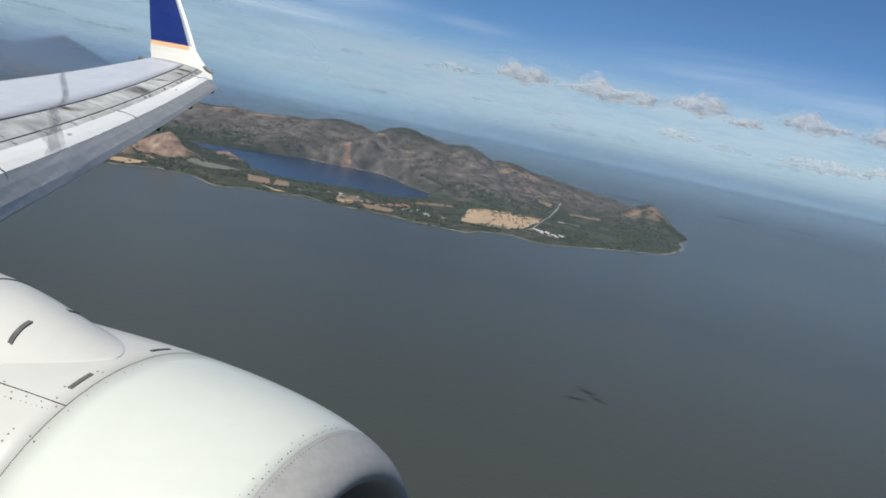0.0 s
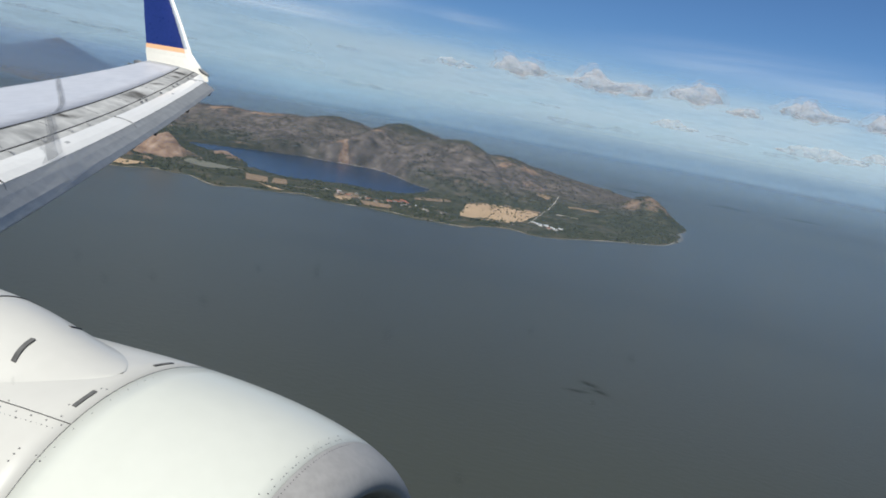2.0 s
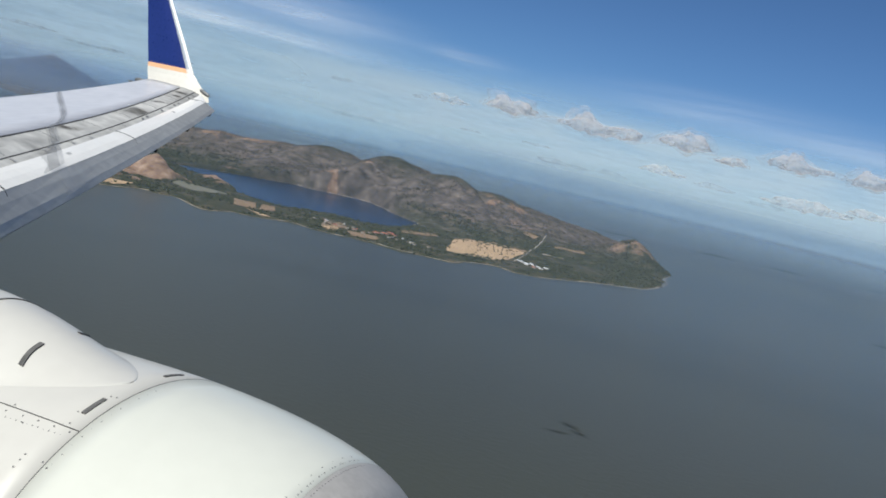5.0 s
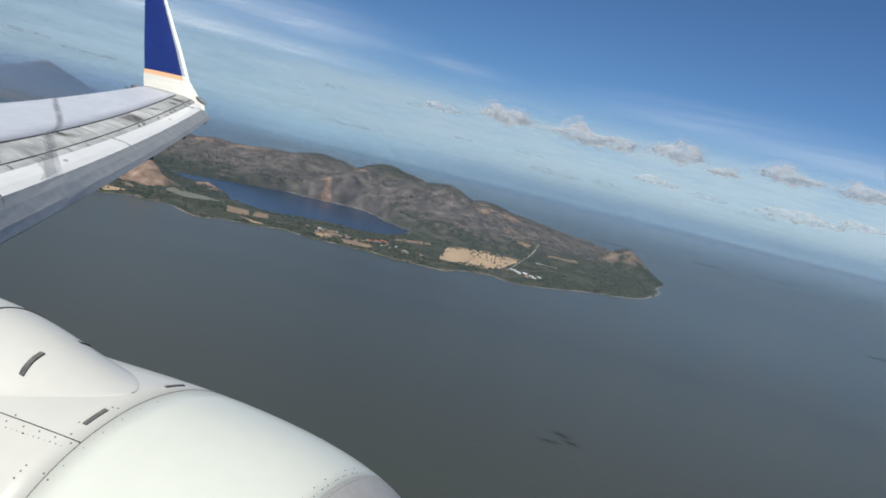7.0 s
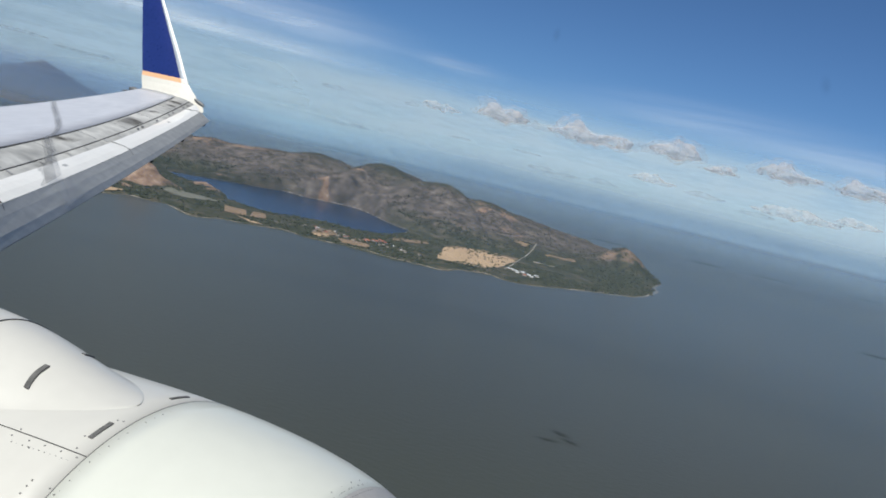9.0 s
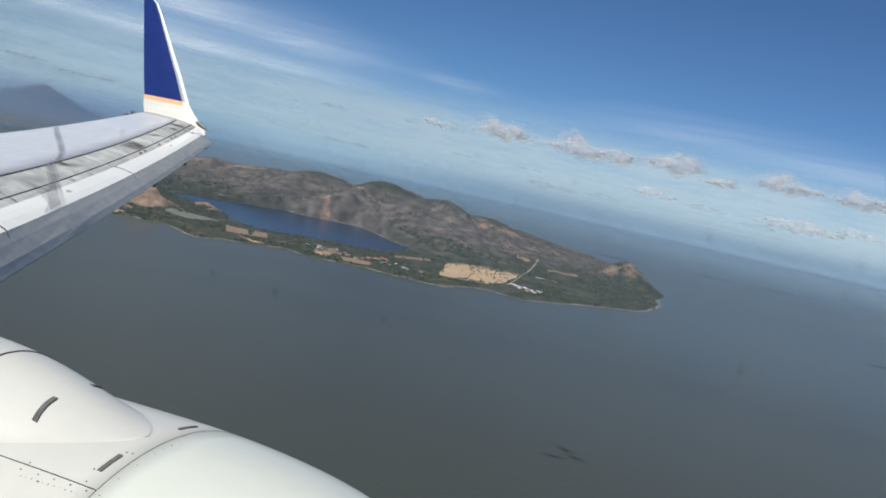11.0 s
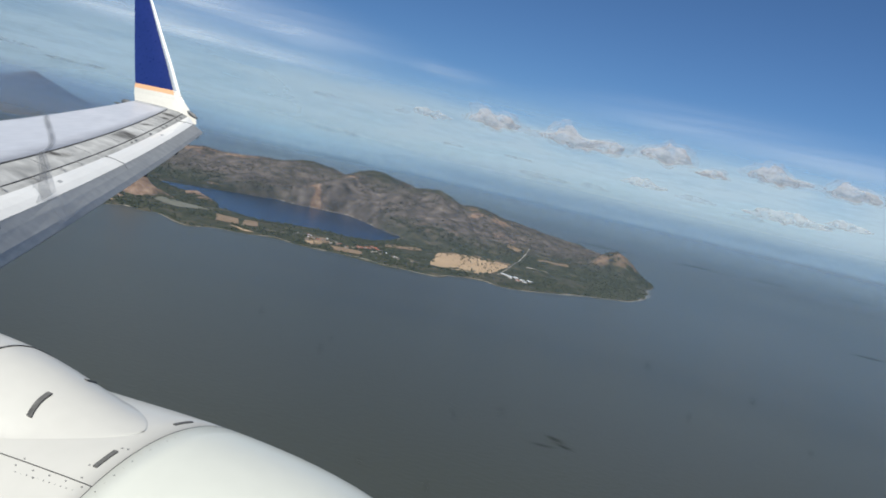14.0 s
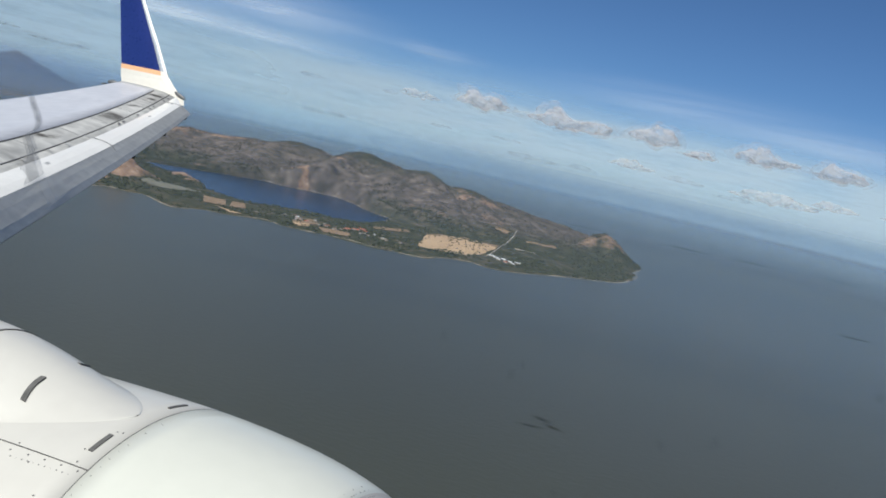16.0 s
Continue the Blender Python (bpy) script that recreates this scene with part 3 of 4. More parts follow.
for k, (az, el, wide, tall, r) in enumerate([(-20.62, 3.18, 2.5, 0.65, 1350), (-22.6, 2.99, 1.0, 0.32, 1350), (-16.54, 3.55, 4.2, 1.5, 1350), (-10.7, 3.45, 6.4, 1.8, 1350), (-5.38, 3.74, 3.9, 1.8, 1350),
                                             (-2.39, 3.3, 2.3, 0.72, 1350), (1.56, 3.84, 4.6, 1.5, 1350), (5.9, 3.76, 4.0, 1.4, 1350), (10.8, 3.6, 4.0, 1.5, 1350),
                                             (2.54, 1.57, 5.2, 0.85, 1540), (6.04, 1.91, 2.6, 0.55, 1540), (-6.3, 1.8, 2.7, 0.6, 1540), (-12.6, 0.87, 3.4, 0.36, 1540), (-27.73, 2.86, 1.5, 0.3, 1540), (-26.55, 0.75, 3.0, 0.28, 1540),
                                             (-3.03, 1.59, 2.7, 0.4, 1540), (-9.4, 0.94, 2.2, 0.36, 1540), (10.2, 2.0, 3.2, 0.6, 1540),
                                             (-46.2, 1.5, 3.0, 0.2, 1540), (-42.6, 1.2, 3.4, 0.2, 1540), (-37.5, 1.6, 1.4, 0.16, 1540), (-19.0, 1.6, 1.6, 0.2, 1540), (-14.6, 1.7, 2.0, 0.22, 1540), (0.2, 1.2, 2.4, 0.3, 1540)]):
    cumulus(az, el - 0.2, wide, tall, r, k + 1)


def cirrus(az, el, r, length, width, turn, seed, material=M_cirrus):
    """A thin sheet of high cloud, gently waved."""
    rng = random.Random(seed)
    c = polar(az, r, EYE + r * math.tan(radians(el)))
    n, k = 40, 16
    verts = [((i / n - 0.5) * width, (j / k - 0.5) * length, 3.0 * noise.noise(Vector((i * 0.2, j * 0.3, seed)))) for i in range(n + 1) for j in range(k + 1)]
    faces = [(i * (k + 1) + j, (i + 1) * (k + 1) + j, (i + 1) * (k + 1) + j + 1, i * (k + 1) + j + 1) for i in range(n) for j in range(k)]
    ob = mesh_object("cirrus_cloud", verts, faces, material)
    ob.matrix_world = Matrix.Translation(c) @ Matrix.Rotation(radians(turn), 4, "Z")
    return tagged(ob, "thin white veil of streaky high cloud", "cloud", "streaks of high cloud")


for row in [(-34, 6.4, 860, 420, 620, 10, 1), (-40, 6.8, 880, 300, 300, 20, 2), (-1, 5.7, 950, 560, 560, -6, 3, M_cirrus_faint), (9, 5.0, 980, 500, 520, -14, 4, M_cirrus_faint), (-20, 5.9, 900, 150, 220, 24, 5, M_cirrus_faint), (-44, 4.8, 1500, 900, 800, 24, 6), (-34, 4.4, 1700, 800, 600, 14, 7)]:
    cirrus(*row)

# ---- the aeroplane ----
M_soot = cloud_stuff("soot_on_leading_edge", (0.10, 0.095, 0.09), 0.30, 0.62, 2.6, (1, 1, 1), 0.75)
# smear and film of the window pane, laid on the wing to fit the view
M_pane_smear = cloud_stuff("grey_pane_smear", (0.24, 0.25, 0.27), 0.15, 0.7, 1.6, (1, 1, 1), 0.34, False)
M_pane_film = cloud_stuff("pale_pane_film", (0.62, 0.65, 0.70), 0.2, 0.7, 0.8, (1, 1, 1), 0.4)
plane = new("airplane")
plane.matrix_world = pose(0, 0, EYE, 1.018, 0.392, 0.219)
tagged(plane, "white jet airliner with navy winglet, wing and engine outside the window", "airplane")

# engine: inlet centre at (EX, EY, EZ), its axis slightly nose-down and toed in
EX, EY, EZ = -2.9946, -0.9964, -2.2933
AXIS = Euler((radians(2.4546), 0, radians(-1.7014))).to_matrix()
PROFILE = [0.0, 0.004, 0.012, 0.025, 0.045, 0.07, 0.1, 0.135, 0.175, 0.23, 0.3, 0.38, 0.47, 0.57, 0.68, 0.8, 0.91, 1.02, 1.14, 1.27, 1.39, 1.6, 1.9, 2.3, 2.9, 3.5]


def radius_at(s):
    """The nacelle's outer radius, s metres behind its inlet."""
    swell = (1 - (1 - min(max(s / 1.389, 0), 1)) ** 2.276) ** (1 / 2.089)
    return 0.789 + 0.297 * swell - 0.018 * max(0.0, s - 1.9) ** 2


def at_axis(r, s, a):
    p = AXIS @ Vector((r * math.cos(a), -s, r * math.sin(a)))
    return (EX + p.x, EY + p.y, EZ + p.z)


def on_cowl(s, deg, lift=0.0):
    return at_axis(radius_at(s) + lift, s, radians(deg))


def revolve(rows, turns=160):
    return loft([[at_axis(r, s, a) for a in np.linspace(0, 2 * math.pi, turns, endpoint=False)] for s, r in rows], caps=False)


def stretch_of(s0, s1, lift=0.0):
    mids = [s for s in PROFILE if s0 < s < s1]
    return [(s, radius_at(s) + lift) for s in (s0, *mids, s1)]


engine = part("engine", revolve([(0.9, 0.70), (0.95, 0.1)]), M_dark, plane, "turbofan engine in a white nacelle")
part("inlet_lip", revolve([(0.35, 0.735), (0.2, 0.738), (0.12, 0.742), (0.06, 0.752), (0.03, 0.763), (0.012, 0.774), (0.003, 0.783), *stretch_of(0.0, 0.172)]), M_lip, engine, "brushed bare metal inlet lip")
part("inlet_duct", revolve([(0.35, 0.733), (0.9, 0.72), (0.95, 0.1)]), M_dark, engine, "dark inlet duct")
part("inlet_cowl", revolve([(0.174, radius_at(0.174) - 0.01), *stretch_of(0.175, 1.0165), (1.018, 1.05)]), M_inlet, engine, "glossy white inlet cowl")
part("fan_cowl", revolve([(1.021, 1.05), *stretch_of(1.024, 3.5), (3.6, 0.9)]), M_cowl, engine, "cream white fan cowl")


def cowl_patch(name, s0, s1, d0, d1, material, lift=0.004, label="", lift_of=None, n=10):
    rings = []
    for k in range(n + 1):
        d = d0 + (d1 - d0) * k / n
        rings.append([on_cowl(s, d, h + (lift_of(s, d) if lift_of else 0)) for s, h in ((s0, lift), (s1, lift), (s1, -0.004), (s0, -0.004))])
    return part(name, loft(rings), material, engine, label, smooth=False)


def fairing_half(s):
    return 0.142 * (max(s - 1.105, 1e-6) / 0.103) ** 0.58


def fairing_mid(s):
    return 84.5 + 1.24 * (s - 1.105)


def fairing_lift(s, deg):
    """Height of the pylon fairing over the cowl."""
    if s <= 1.105:
        return 0.0
    u = radians(deg - fairing_mid(s)) * 1.085 / fairing_half(s)
    return 0.183 * (1 - math.exp(-((s - 1.105) / 0.5285) ** 1.858)) * max(0.0, 1 - u * u) ** 1.371


rings = []
for k in range(60):
    s = 1.106 + 1.9 * (k / 59) ** 1.7
    reach_deg = math.degrees(fairing_half(s) / 1.085)
    ring = []
    for j in range(57):
        d = fairing_mid(s) + reach_deg * (j / 28 - 1)
        ring.append(on_cowl(s, d, fairing_lift(s, d) - 0.0012 + 0.005 * (1 - abs(j / 28 - 1) ** 6)))
    rings.append(ring)
part("pylon_fairing", loft(rings, closed=False), M_cowl, engine, "smooth cream pylon fairing on the nacelle")


def curved_strip(places, wide, lift):
    """A worn strip along places (s, degrees) on the fairing."""
    rings = []
    for s, d in smooth_line(places, 6, False):
        h = fairing_lift(s, d) + lift
        rings.append([on_cowl(s - wide / 2, d, h), on_cowl(s + wide / 2, d, h), on_cowl(s + wide / 2, d, h - 0.012), on_cowl(s - wide / 2, d, h - 0.012)])
    return part("anti_skid_strip", loft(rings), M_strip, engine, "worn black strip", smooth=False)


cowl_patch("anti_skid_strip", 1.072, 1.092, 69.1, 75.2, M_strip, 0.005, "worn black strip")
cowl_patch("anti_skid_strip", 1.070, 1.084, 93.2, 99.9, M_strip, 0.005, "worn black strip")
curved_strip([(1.500, 74.1), (1.512, 76.0), (1.520, 78.2), (1.521, 80.7)], 0.026, 0.009)
curved_strip([(1.551, 92.0), (1.556, 94.0), (1.572, 96.4)], 0.02, 0.009)
cowl_patch("panel_seam", 1.897, 1.905, 62.0, 108.0, M_line, 0.008, "dark seam", fairing_lift, 40)
cowl_patch("panel_seam", 1.0168, 1.0205, 0.0, 150.0, M_rivet, 0.0006, "dark seam", None, 90)
seam_rings = [[on_cowl(s, d, h) for d, h in ((64.5, 0.0015), (64.72, 0.0015), (64.72, -0.004), (64.5, -0.004))] for s in np.linspace(1.0225, 3.3, 60)]
part("panel_seam", loft(seam_rings), M_line, engine, "dark seam", smooth=False)
rivet_bm = bmesh.new()
bmesh.ops.create_icosphere(rivet_bm, subdivisions=1, radius=0.0048)
rivet_mesh = bpy.data.meshes.new("rivet")
rivet_bm.to_mesh(rivet_mesh)
rivet_bm.free()
rivet_mesh.materials.append(M_rivet)


def rivet(s, deg, size=1.0):
    r = new("rivet", rivet_mesh)
    r.parent = engine
    r.matrix_local = Matrix.Translation(on_cowl(s, deg, -0.002)) @ Matrix.Scale(size, 4)


for k in range(34):
    rivet(0.158, 62 + 1.25 * k, 0.75)
    rivet(0.192 if k % 4 else 0.216, 62.5 + 1.25 * k, 0.85 if k % 3 else 0.55)
for k in range(13):
    rivet(0.995 - 0.001 * k, 56 + 2.6 * k, 0.8 if k % 2 else 0.55)
for s, d in ((1.353, 65.3), (1.357, 63.2), (1.275, 63.4), (1.247, 61.9), (1.201, 63.6), (1.125, 63.7), (1.085, 65.7), (1.05, 63.7), (1.118, 55.9), (1.119, 54.5), (1.001, 54.9), (1.033, 55.7), (1.118, 52.8),
             (1.079, 76.7), (1.056, 77.0), (1.109, 69.2)):
    rivet(s, d, 1.1)
for k in range(11):
    rivet(1.072 + 0.026 * k, 62.4 - 0.06 * k, 0.85 if k % 3 else 0.6)

# wing: k metres inboard of the tip along the span; each line along the span has its depth q behind the
# slat's nose and a height that bends up towards the tip
TIPX, TIPY = -15.17, -10.5
SPAN_LINES = {"nose": (-0.12, -0.1995, -0.1636, 0.0027), "break": (0.09, -0.0442, -0.1642, 0.0043), "slat_edge": (0.41, -0.0492, -0.1567, 0.0044),
              "gap": (0.56, -0.0234, -0.1621, 0.0050), "seal": (0.90, 0.0206, -0.1596, 0.0055)}
SLAT_END = {"nose": 0.75, "break": 0.9, "slat_edge": 0.1, "gap": 0.1, "seal": 0.1}


def wing_chord(k):
    return 1.75 + 0.233 * k


def wing_line(name, k, dq=0.0, dz=0.0):
    q, a, b, c = SPAN_LINES[name]
    k = max(k, SLAT_END[name])
    return Vector((TIPX + k, TIPY + 0.4986 * k - q - dq, a + b * k + c * k * k + dz))


def between(first, second, k, u, lift=0.0):
    """A place on the skin between two lines."""
    p = wing_line(first, k).lerp(wing_line(second, k), u)
    return p + Vector((0, 0, lift))


def box_top(k, u, lift=0.0):
    """A place on the wing's upper skin, u from the seal to the trailing edge."""
    a = wing_line("seal", k)
    b = Vector((TIPX + k, TIPY + 0.4986 * k - wing_chord(k), 0.0329 - 0.1847 * k + 0.0048 * k * k))
    return a.lerp(b, u) + Vector((0, 0, 0.05 * u * (1 - u) + lift))


SPAN = [0, 0.4, 0.75, 0.9, 1.2, 2, 3, 4, 5, 6, 7, 8, 9, 10, 11, 12, 13.4]
slat_nose, slat_top, fixed_edge, box_rings = [], [], [], []
for k in SPAN:
    a, b, e = wing_line("nose", k), wing_line("break", k), wing_line("slat_edge", k)
    d = b - a
    if k >= 0.75:
        slat_nose.append([b + Vector((0, -0.02, -0.002)), b, a + d * 0.72 + Vector((0, 0.012, 0)), a + d * 0.34 + Vector((0, 0.025, -0.003)), a + d * 0.05 + Vector((0, 0.014, -0.002)), a,
                          a + Vector((0, -0.02, -0.005)), a + Vector((0, -0.2, 0.012)), b + Vector((0, -0.1, -0.09))])
    slat_top.append([b + Vector((0, -0.003, 0.004)), b.lerp(e, 0.35) + Vector((0, 0, 0.016)), b.lerp(e, 0.7) + Vector((0, 0, 0.013)), e, e + Vector((0, 0, -0.014)), b.lerp(e, 0.5) + Vector((0, 0, -0.02)), b + Vector((0, -0.02, -0.02))])
    g, h = wing_line("gap", k), wing_line("seal", k)
    fixed_edge.append([e + Vector((0, -0.012, -0.12)), e + Vector((0, -0.014, -0.016)), e.lerp(g, 0.5) + Vector((0, 0, -0.004)), g, g.lerp(h, 0.33) + Vector((0, 0, 0.01)), g.lerp(h, 0.7) + Vector((0, 0, 0.009)), h, h + Vector((0, 0, -0.26)), g + Vector((0, 0, -0.3))])
    t = 0.10 + 0.02 * k
    box_rings.append([box_top(k, 0.004, 0.002), box_top(k, 0.2), box_top(k, 0.45), box_top(k, 0.7), box_top(k, 0.9), box_top(k, 1.0), box_top(k, 1.0, -0.02), box_top(k, 0.5, -t), box_top(k, 0.01, -t - 0.1)])
wing = part("wing", loft(box_rings), M_wing_top, plane, "pale grey wing with the slats out")
part("slat_nose", loft(slat_nose), M_slat_metal, wing, "bare grey metal slat nose", smooth=False)
part("slat", loft(slat_top), M_slat_white, wing, "white painted slat", smooth=False)
part("fixed_leading_edge", loft(fixed_edge), M_dirty, wing, "grimy streaked fixed leading edge", smooth=False)


def wing_patch(name, first, second, k0, k1, u0, u1, material, label="", lift=0.004, lean=0.0, parent=None):
    """A thin plate on the skin between two lines; lean shifts it inboard towards its rear."""
    rings = []
    for k in np.linspace(k0, k1, 2 + int(abs(k1 - k0) * 3)):
        row = [between(first, second, k + lean * u, u, lift + 0.010 * math.sin(math.pi * u)) for u in np.linspace(u0, u1, 4)]
        rings.append(row + [p + Vector((0, 0, -0.006)) for p in reversed(row)])
    return part(name, loft(rings), material, parent or wing, label, smooth=False)


wing_patch("seal", "gap", "seal", 0.3, 12, 0.95, 1.02, M_line, "dark seal line", 0.007)
wing_patch("slat_gap", "slat_edge", "gap", 0.1, 12, 0.88, 1.06, M_line, "dark slat gap", 0.003)
for k in (0.95, 5.55, 9.4):
    wing_patch("slat_joint", "break", "slat_edge", k, k + 0.022, 0.02, 0.99, M_line, "thin dark slat joint", 0.010)
    wing_patch("nose_joint", "nose", "break", max(k, 0.98), max(k, 0.98) + 0.015, 0.1, 0.98, M_rivet, "thin joint in the slat nose", 0.004)
for k in (2.75, 7.5, 1.0):
    wing_patch("slat_latch", "break", "slat_edge", k, k + 0.1, 0.5, 0.66, M_latch, "small grey slat latch", 0.008)
for k in (0.55, 0.9, 1.75, 2.05, 2.9, 3.8, 4.05):
    wing_patch("slat_track", "slat_edge", "gap", k, k + 0.07, 0.3, 0.56, M_rivet, "dark slat track opening", 0.004)
for k in (5.0, 5.6, 6.4, 7.0, 7.8, 8.6):
    wing_patch("slat_track", "slat_edge", "gap", k, k + 0.018, 0.2, 0.8, M_latch, "thin slat track joint", 0.004)
for k, lean in ((0.7, 0.2), (1.5, 0.1), (2.1, 0.5), (2.9, 0.1), (4.35, 0.1), (5.7, 0.15), (7.2, 0.1), (8.6, 0.1)):
    wing_patch("rib_joint", "gap", "seal", k, k + 0.018, 0.08, 0.93, M_rivet, "thin joint across the leading edge", 0.003, lean)
for k0, k1, u0, u1, lean in ((0.35, 1.0, 0.06, 0.9, 0.1), (1.0, 1.3, 0.1, 0.6, 0.2), (3.0, 4.3, 0.04, 0.82, 0.3), (5.9, 6.5, 0.3, 0.95, 0.5), (7.9, 9.2, 0.45, 0.97, 0.5), (2.0, 2.3, 0.2, 0.9, 0.5)):
    wing_patch("soot_stain", "gap", "seal", k0, k1, u0, u1, M_soot, "smoky dark soot stain", 0.005, lean)
for k in (0.95, 2.75, 4.75):
    nub = bmesh.new()
    bmesh.ops.create_cone(nub, cap_ends=True, segments=10, radius1=0.02, radius2=0.034, depth=0.075, matrix=Matrix.Translation(wing_line("nose", k) + Vector((0, -0.07, -0.05))))
    part("drain_mast", nub, M_dark, wing, "small dark drain mast")
tip_light = bmesh.new()
bmesh.ops.create_icosphere(tip_light, subdivisions=2, radius=1, matrix=Matrix.Translation((-15.12, -12.45, -0.045)) @ Matrix.Diagonal((0.04, 0.13, 0.055, 1)))
part("tail_light", tip_light, M_rivet, wing, "small dark light housing at the tip")
foot_bm = bmesh.new()
bmesh.ops.create_icosphere(foot_bm, subdivisions=2, radius=1, matrix=Matrix.Translation((-14.9, -12.47, -0.10)) @ Matrix.Diagonal((0.10, 0.05, 0.02, 1)))
part("static_wick_base", foot_bm, M_rivet, wing, "small dark fitting on the trailing edge")


def streak(rows, material, label):
    """A soft smear of the window pane, laid on the wing's skin instead: rows of place and half width along the span."""
    rings = []
    for p, half in rows:
        rings.append([p + Vector((half * j, 0.4986 * half * j, -0.16 * half * j)) for j in np.linspace(-1, 1, 7)])
    return part("pane_smear", loft(rings, closed=False), material, wing, label)


for wide in (1.0, 0.5):
    streak([(box_top(6.8 - 3.5 * u ** 0.65, u, 0.012 + 0.004 * wide), 0.13 * wide) for u in np.linspace(0.95, 0.02, 12)]
           + [(between("seal", "gap", 6.9 + 0.5 * u, u, 0.022 + 0.004 * wide), (0.14 + 0.02 * u) * wide) for u in np.linspace(0, 1, 5)]
           + [(between("gap", "slat_edge", 7.5 + 0.25 * u, u, 0.018 + 0.004 * wide), 0.19 * wide) for u in (0.3, 0.8)]
           + [(between("slat_edge", "break", 7.8 + 0.5 * u, u, 0.024 + 0.004 * wide), 0.26 * wide) for u in np.linspace(0.05, 0.95, 5)], M_pane_smear, "faint grey smear of the window pane, laid on the wing")
streak([(between("break", "nose", 7.9 + 0.3 * u, u, 0.03) + Vector((0, 0.03, 0)), 0.85) for u in np.linspace(0.02, 0.85, 6)], M_pane_film, "pale smudge of the window pane, laid on the slat nose")

# winglet: base to tip, each row: x, leading edge y, trailing edge y, z
WL = [(-15.05, -10.62, -12.14, -0.20), (-15.2, -10.76, -12.28, -0.10), (-15.30, -11.02, -12.40, 0.06), (-15.36, -11.22, -12.49, 0.20), (-15.39, -11.34, -12.53, 0.30), (-15.41, -11.405, -12.549, 0.39),
      (-15.50, -11.764, -12.74, 0.9), (-15.62, -12.277, -12.98, 1.58), (-15.72, -12.669, -13.165, 2.1), (-15.765, -12.88, -13.26, 2.36), (-15.78, -13.02, -13.29, 2.45)]


def winglet_ring(row, f0, f1):
    x, le, te, z = row
    c = le - te
    out = []
    thick = 0.055 * c
    fs = [f0 + (f1 - f0) * j / 8 for j in range(9)]
    prof = lambda f: thick * (2.2 * math.sqrt(max(f, 0)) * (1 - f) + 0.02)
    out += [(x + prof(f), le - f * c, z) for f in fs]
    out += [(x - prof(f), le - f * c, z) for f in reversed(fs)]
    return out


def winglet_band(name, i0, i1, f0, f1, material, parent, label):
    return part(name, loft([winglet_ring(r, f0, f1) for r in WL[i0:i1 + 1]]), material, parent, label, smooth=False)


winglet = winglet_band("winglet", 0, 4, 0.0, 1, M_winglet, plane, "white winglet root blended into the wing tip")
winglet_band("edge_root", 4, 5, 0, 0.125, M_winglet, winglet, "white leading edge root")
winglet_band("stripe", 4, 5, 0.13, 1, M_peach, winglet, "thin peach orange stripe")
winglet_band("panel", 5, 10, 0.13, 1, M_navy, winglet, "navy blue winglet panel")
winglet_band("leading_edge", 5, 10, 0, 0.035, M_white, winglet, "white leading edge strip")
winglet_band("edge_band", 5, 10, 0.037, 0.125, M_edge_band, winglet, "pale grey bare metal band behind the leading edge")

cap_bm = bmesh.new()
bmesh.ops.create_icosphere(cap_bm, subdivisions=3, radius=1, matrix=Matrix.Translation((-15.21, -10.87, -0.02)) @ Matrix.Rotation(radians(-22), 4, "X") @ Matrix.Diagonal((0.035, 0.15, 0.04, 1)))
part("edge_cap", cap_bm, M_rivet, winglet, "bare metal cap at the winglet foot")

# fuselage round the seat, with the cabin window
FX, FZ, FR = 1.69, -0.55, 1.88


def shell_point(y, a, r):
    return (FX - r * math.cos(a), y, FZ + r * math.sin(a))


ANG0 = math.asin(-FZ / FR)
# opening made wider than a real window, to stay outside the camera's view
WIN_Y, WIN_A, WIN_W, WIN_H = -0.01, ANG0 - 0.014, 0.56, 0.36
fus_bm = bmesh.new()
ys = sorted({round(v, 4) for v in np.linspace(-9.6, 1.6, 57)} | {round(v, 4) for v in np.linspace(WIN_Y - WIN_W / 2, WIN_Y + WIN_W / 2, 7)})
angs = sorted({round(v, 4) for v in np.linspace(ANG0 - math.pi, ANG0 + math.pi, 49)[:-1]} | {round(v, 4) for v in np.linspace(WIN_A - WIN_H / 2 / FR, WIN_A + WIN_H / 2 / FR, 7)})
for r in (FR, FR - 0.07):
    grid = [[fus_bm.verts.new(shell_point(y, a, r)) for a in angs] for y in ys]
    for i in range(len(ys) - 1):
        for j in range(len(angs)):
            k = (j + 1) % len(angs)
            a_mid = (angs[j] + angs[k]) / 2 if k else 99
            if abs((ys[i] + ys[i + 1]) / 2 - WIN_Y) < WIN_W / 2 and abs(a_mid - WIN_A) < WIN_H / 2 / FR:
                continue
            fus_bm.faces.new((grid[i][j], grid[i][k], grid[i + 1][k], grid[i + 1][j]))
fuselage = part("fuselage", fus_bm, M_white, plane, "white fuselage round the cabin window")
for y in (-9.6, 1.6):
    cap = bmesh.new()
    cap.faces.new([cap.verts.new(shell_point(y, a, FR - 0.02)) for a in angs])
    part("bulkhead", cap, M_cabin, fuselage, "plain cabin partition", smooth=False)
frame_bm = bmesh.new()
outer_ring, inner_ring = [], []
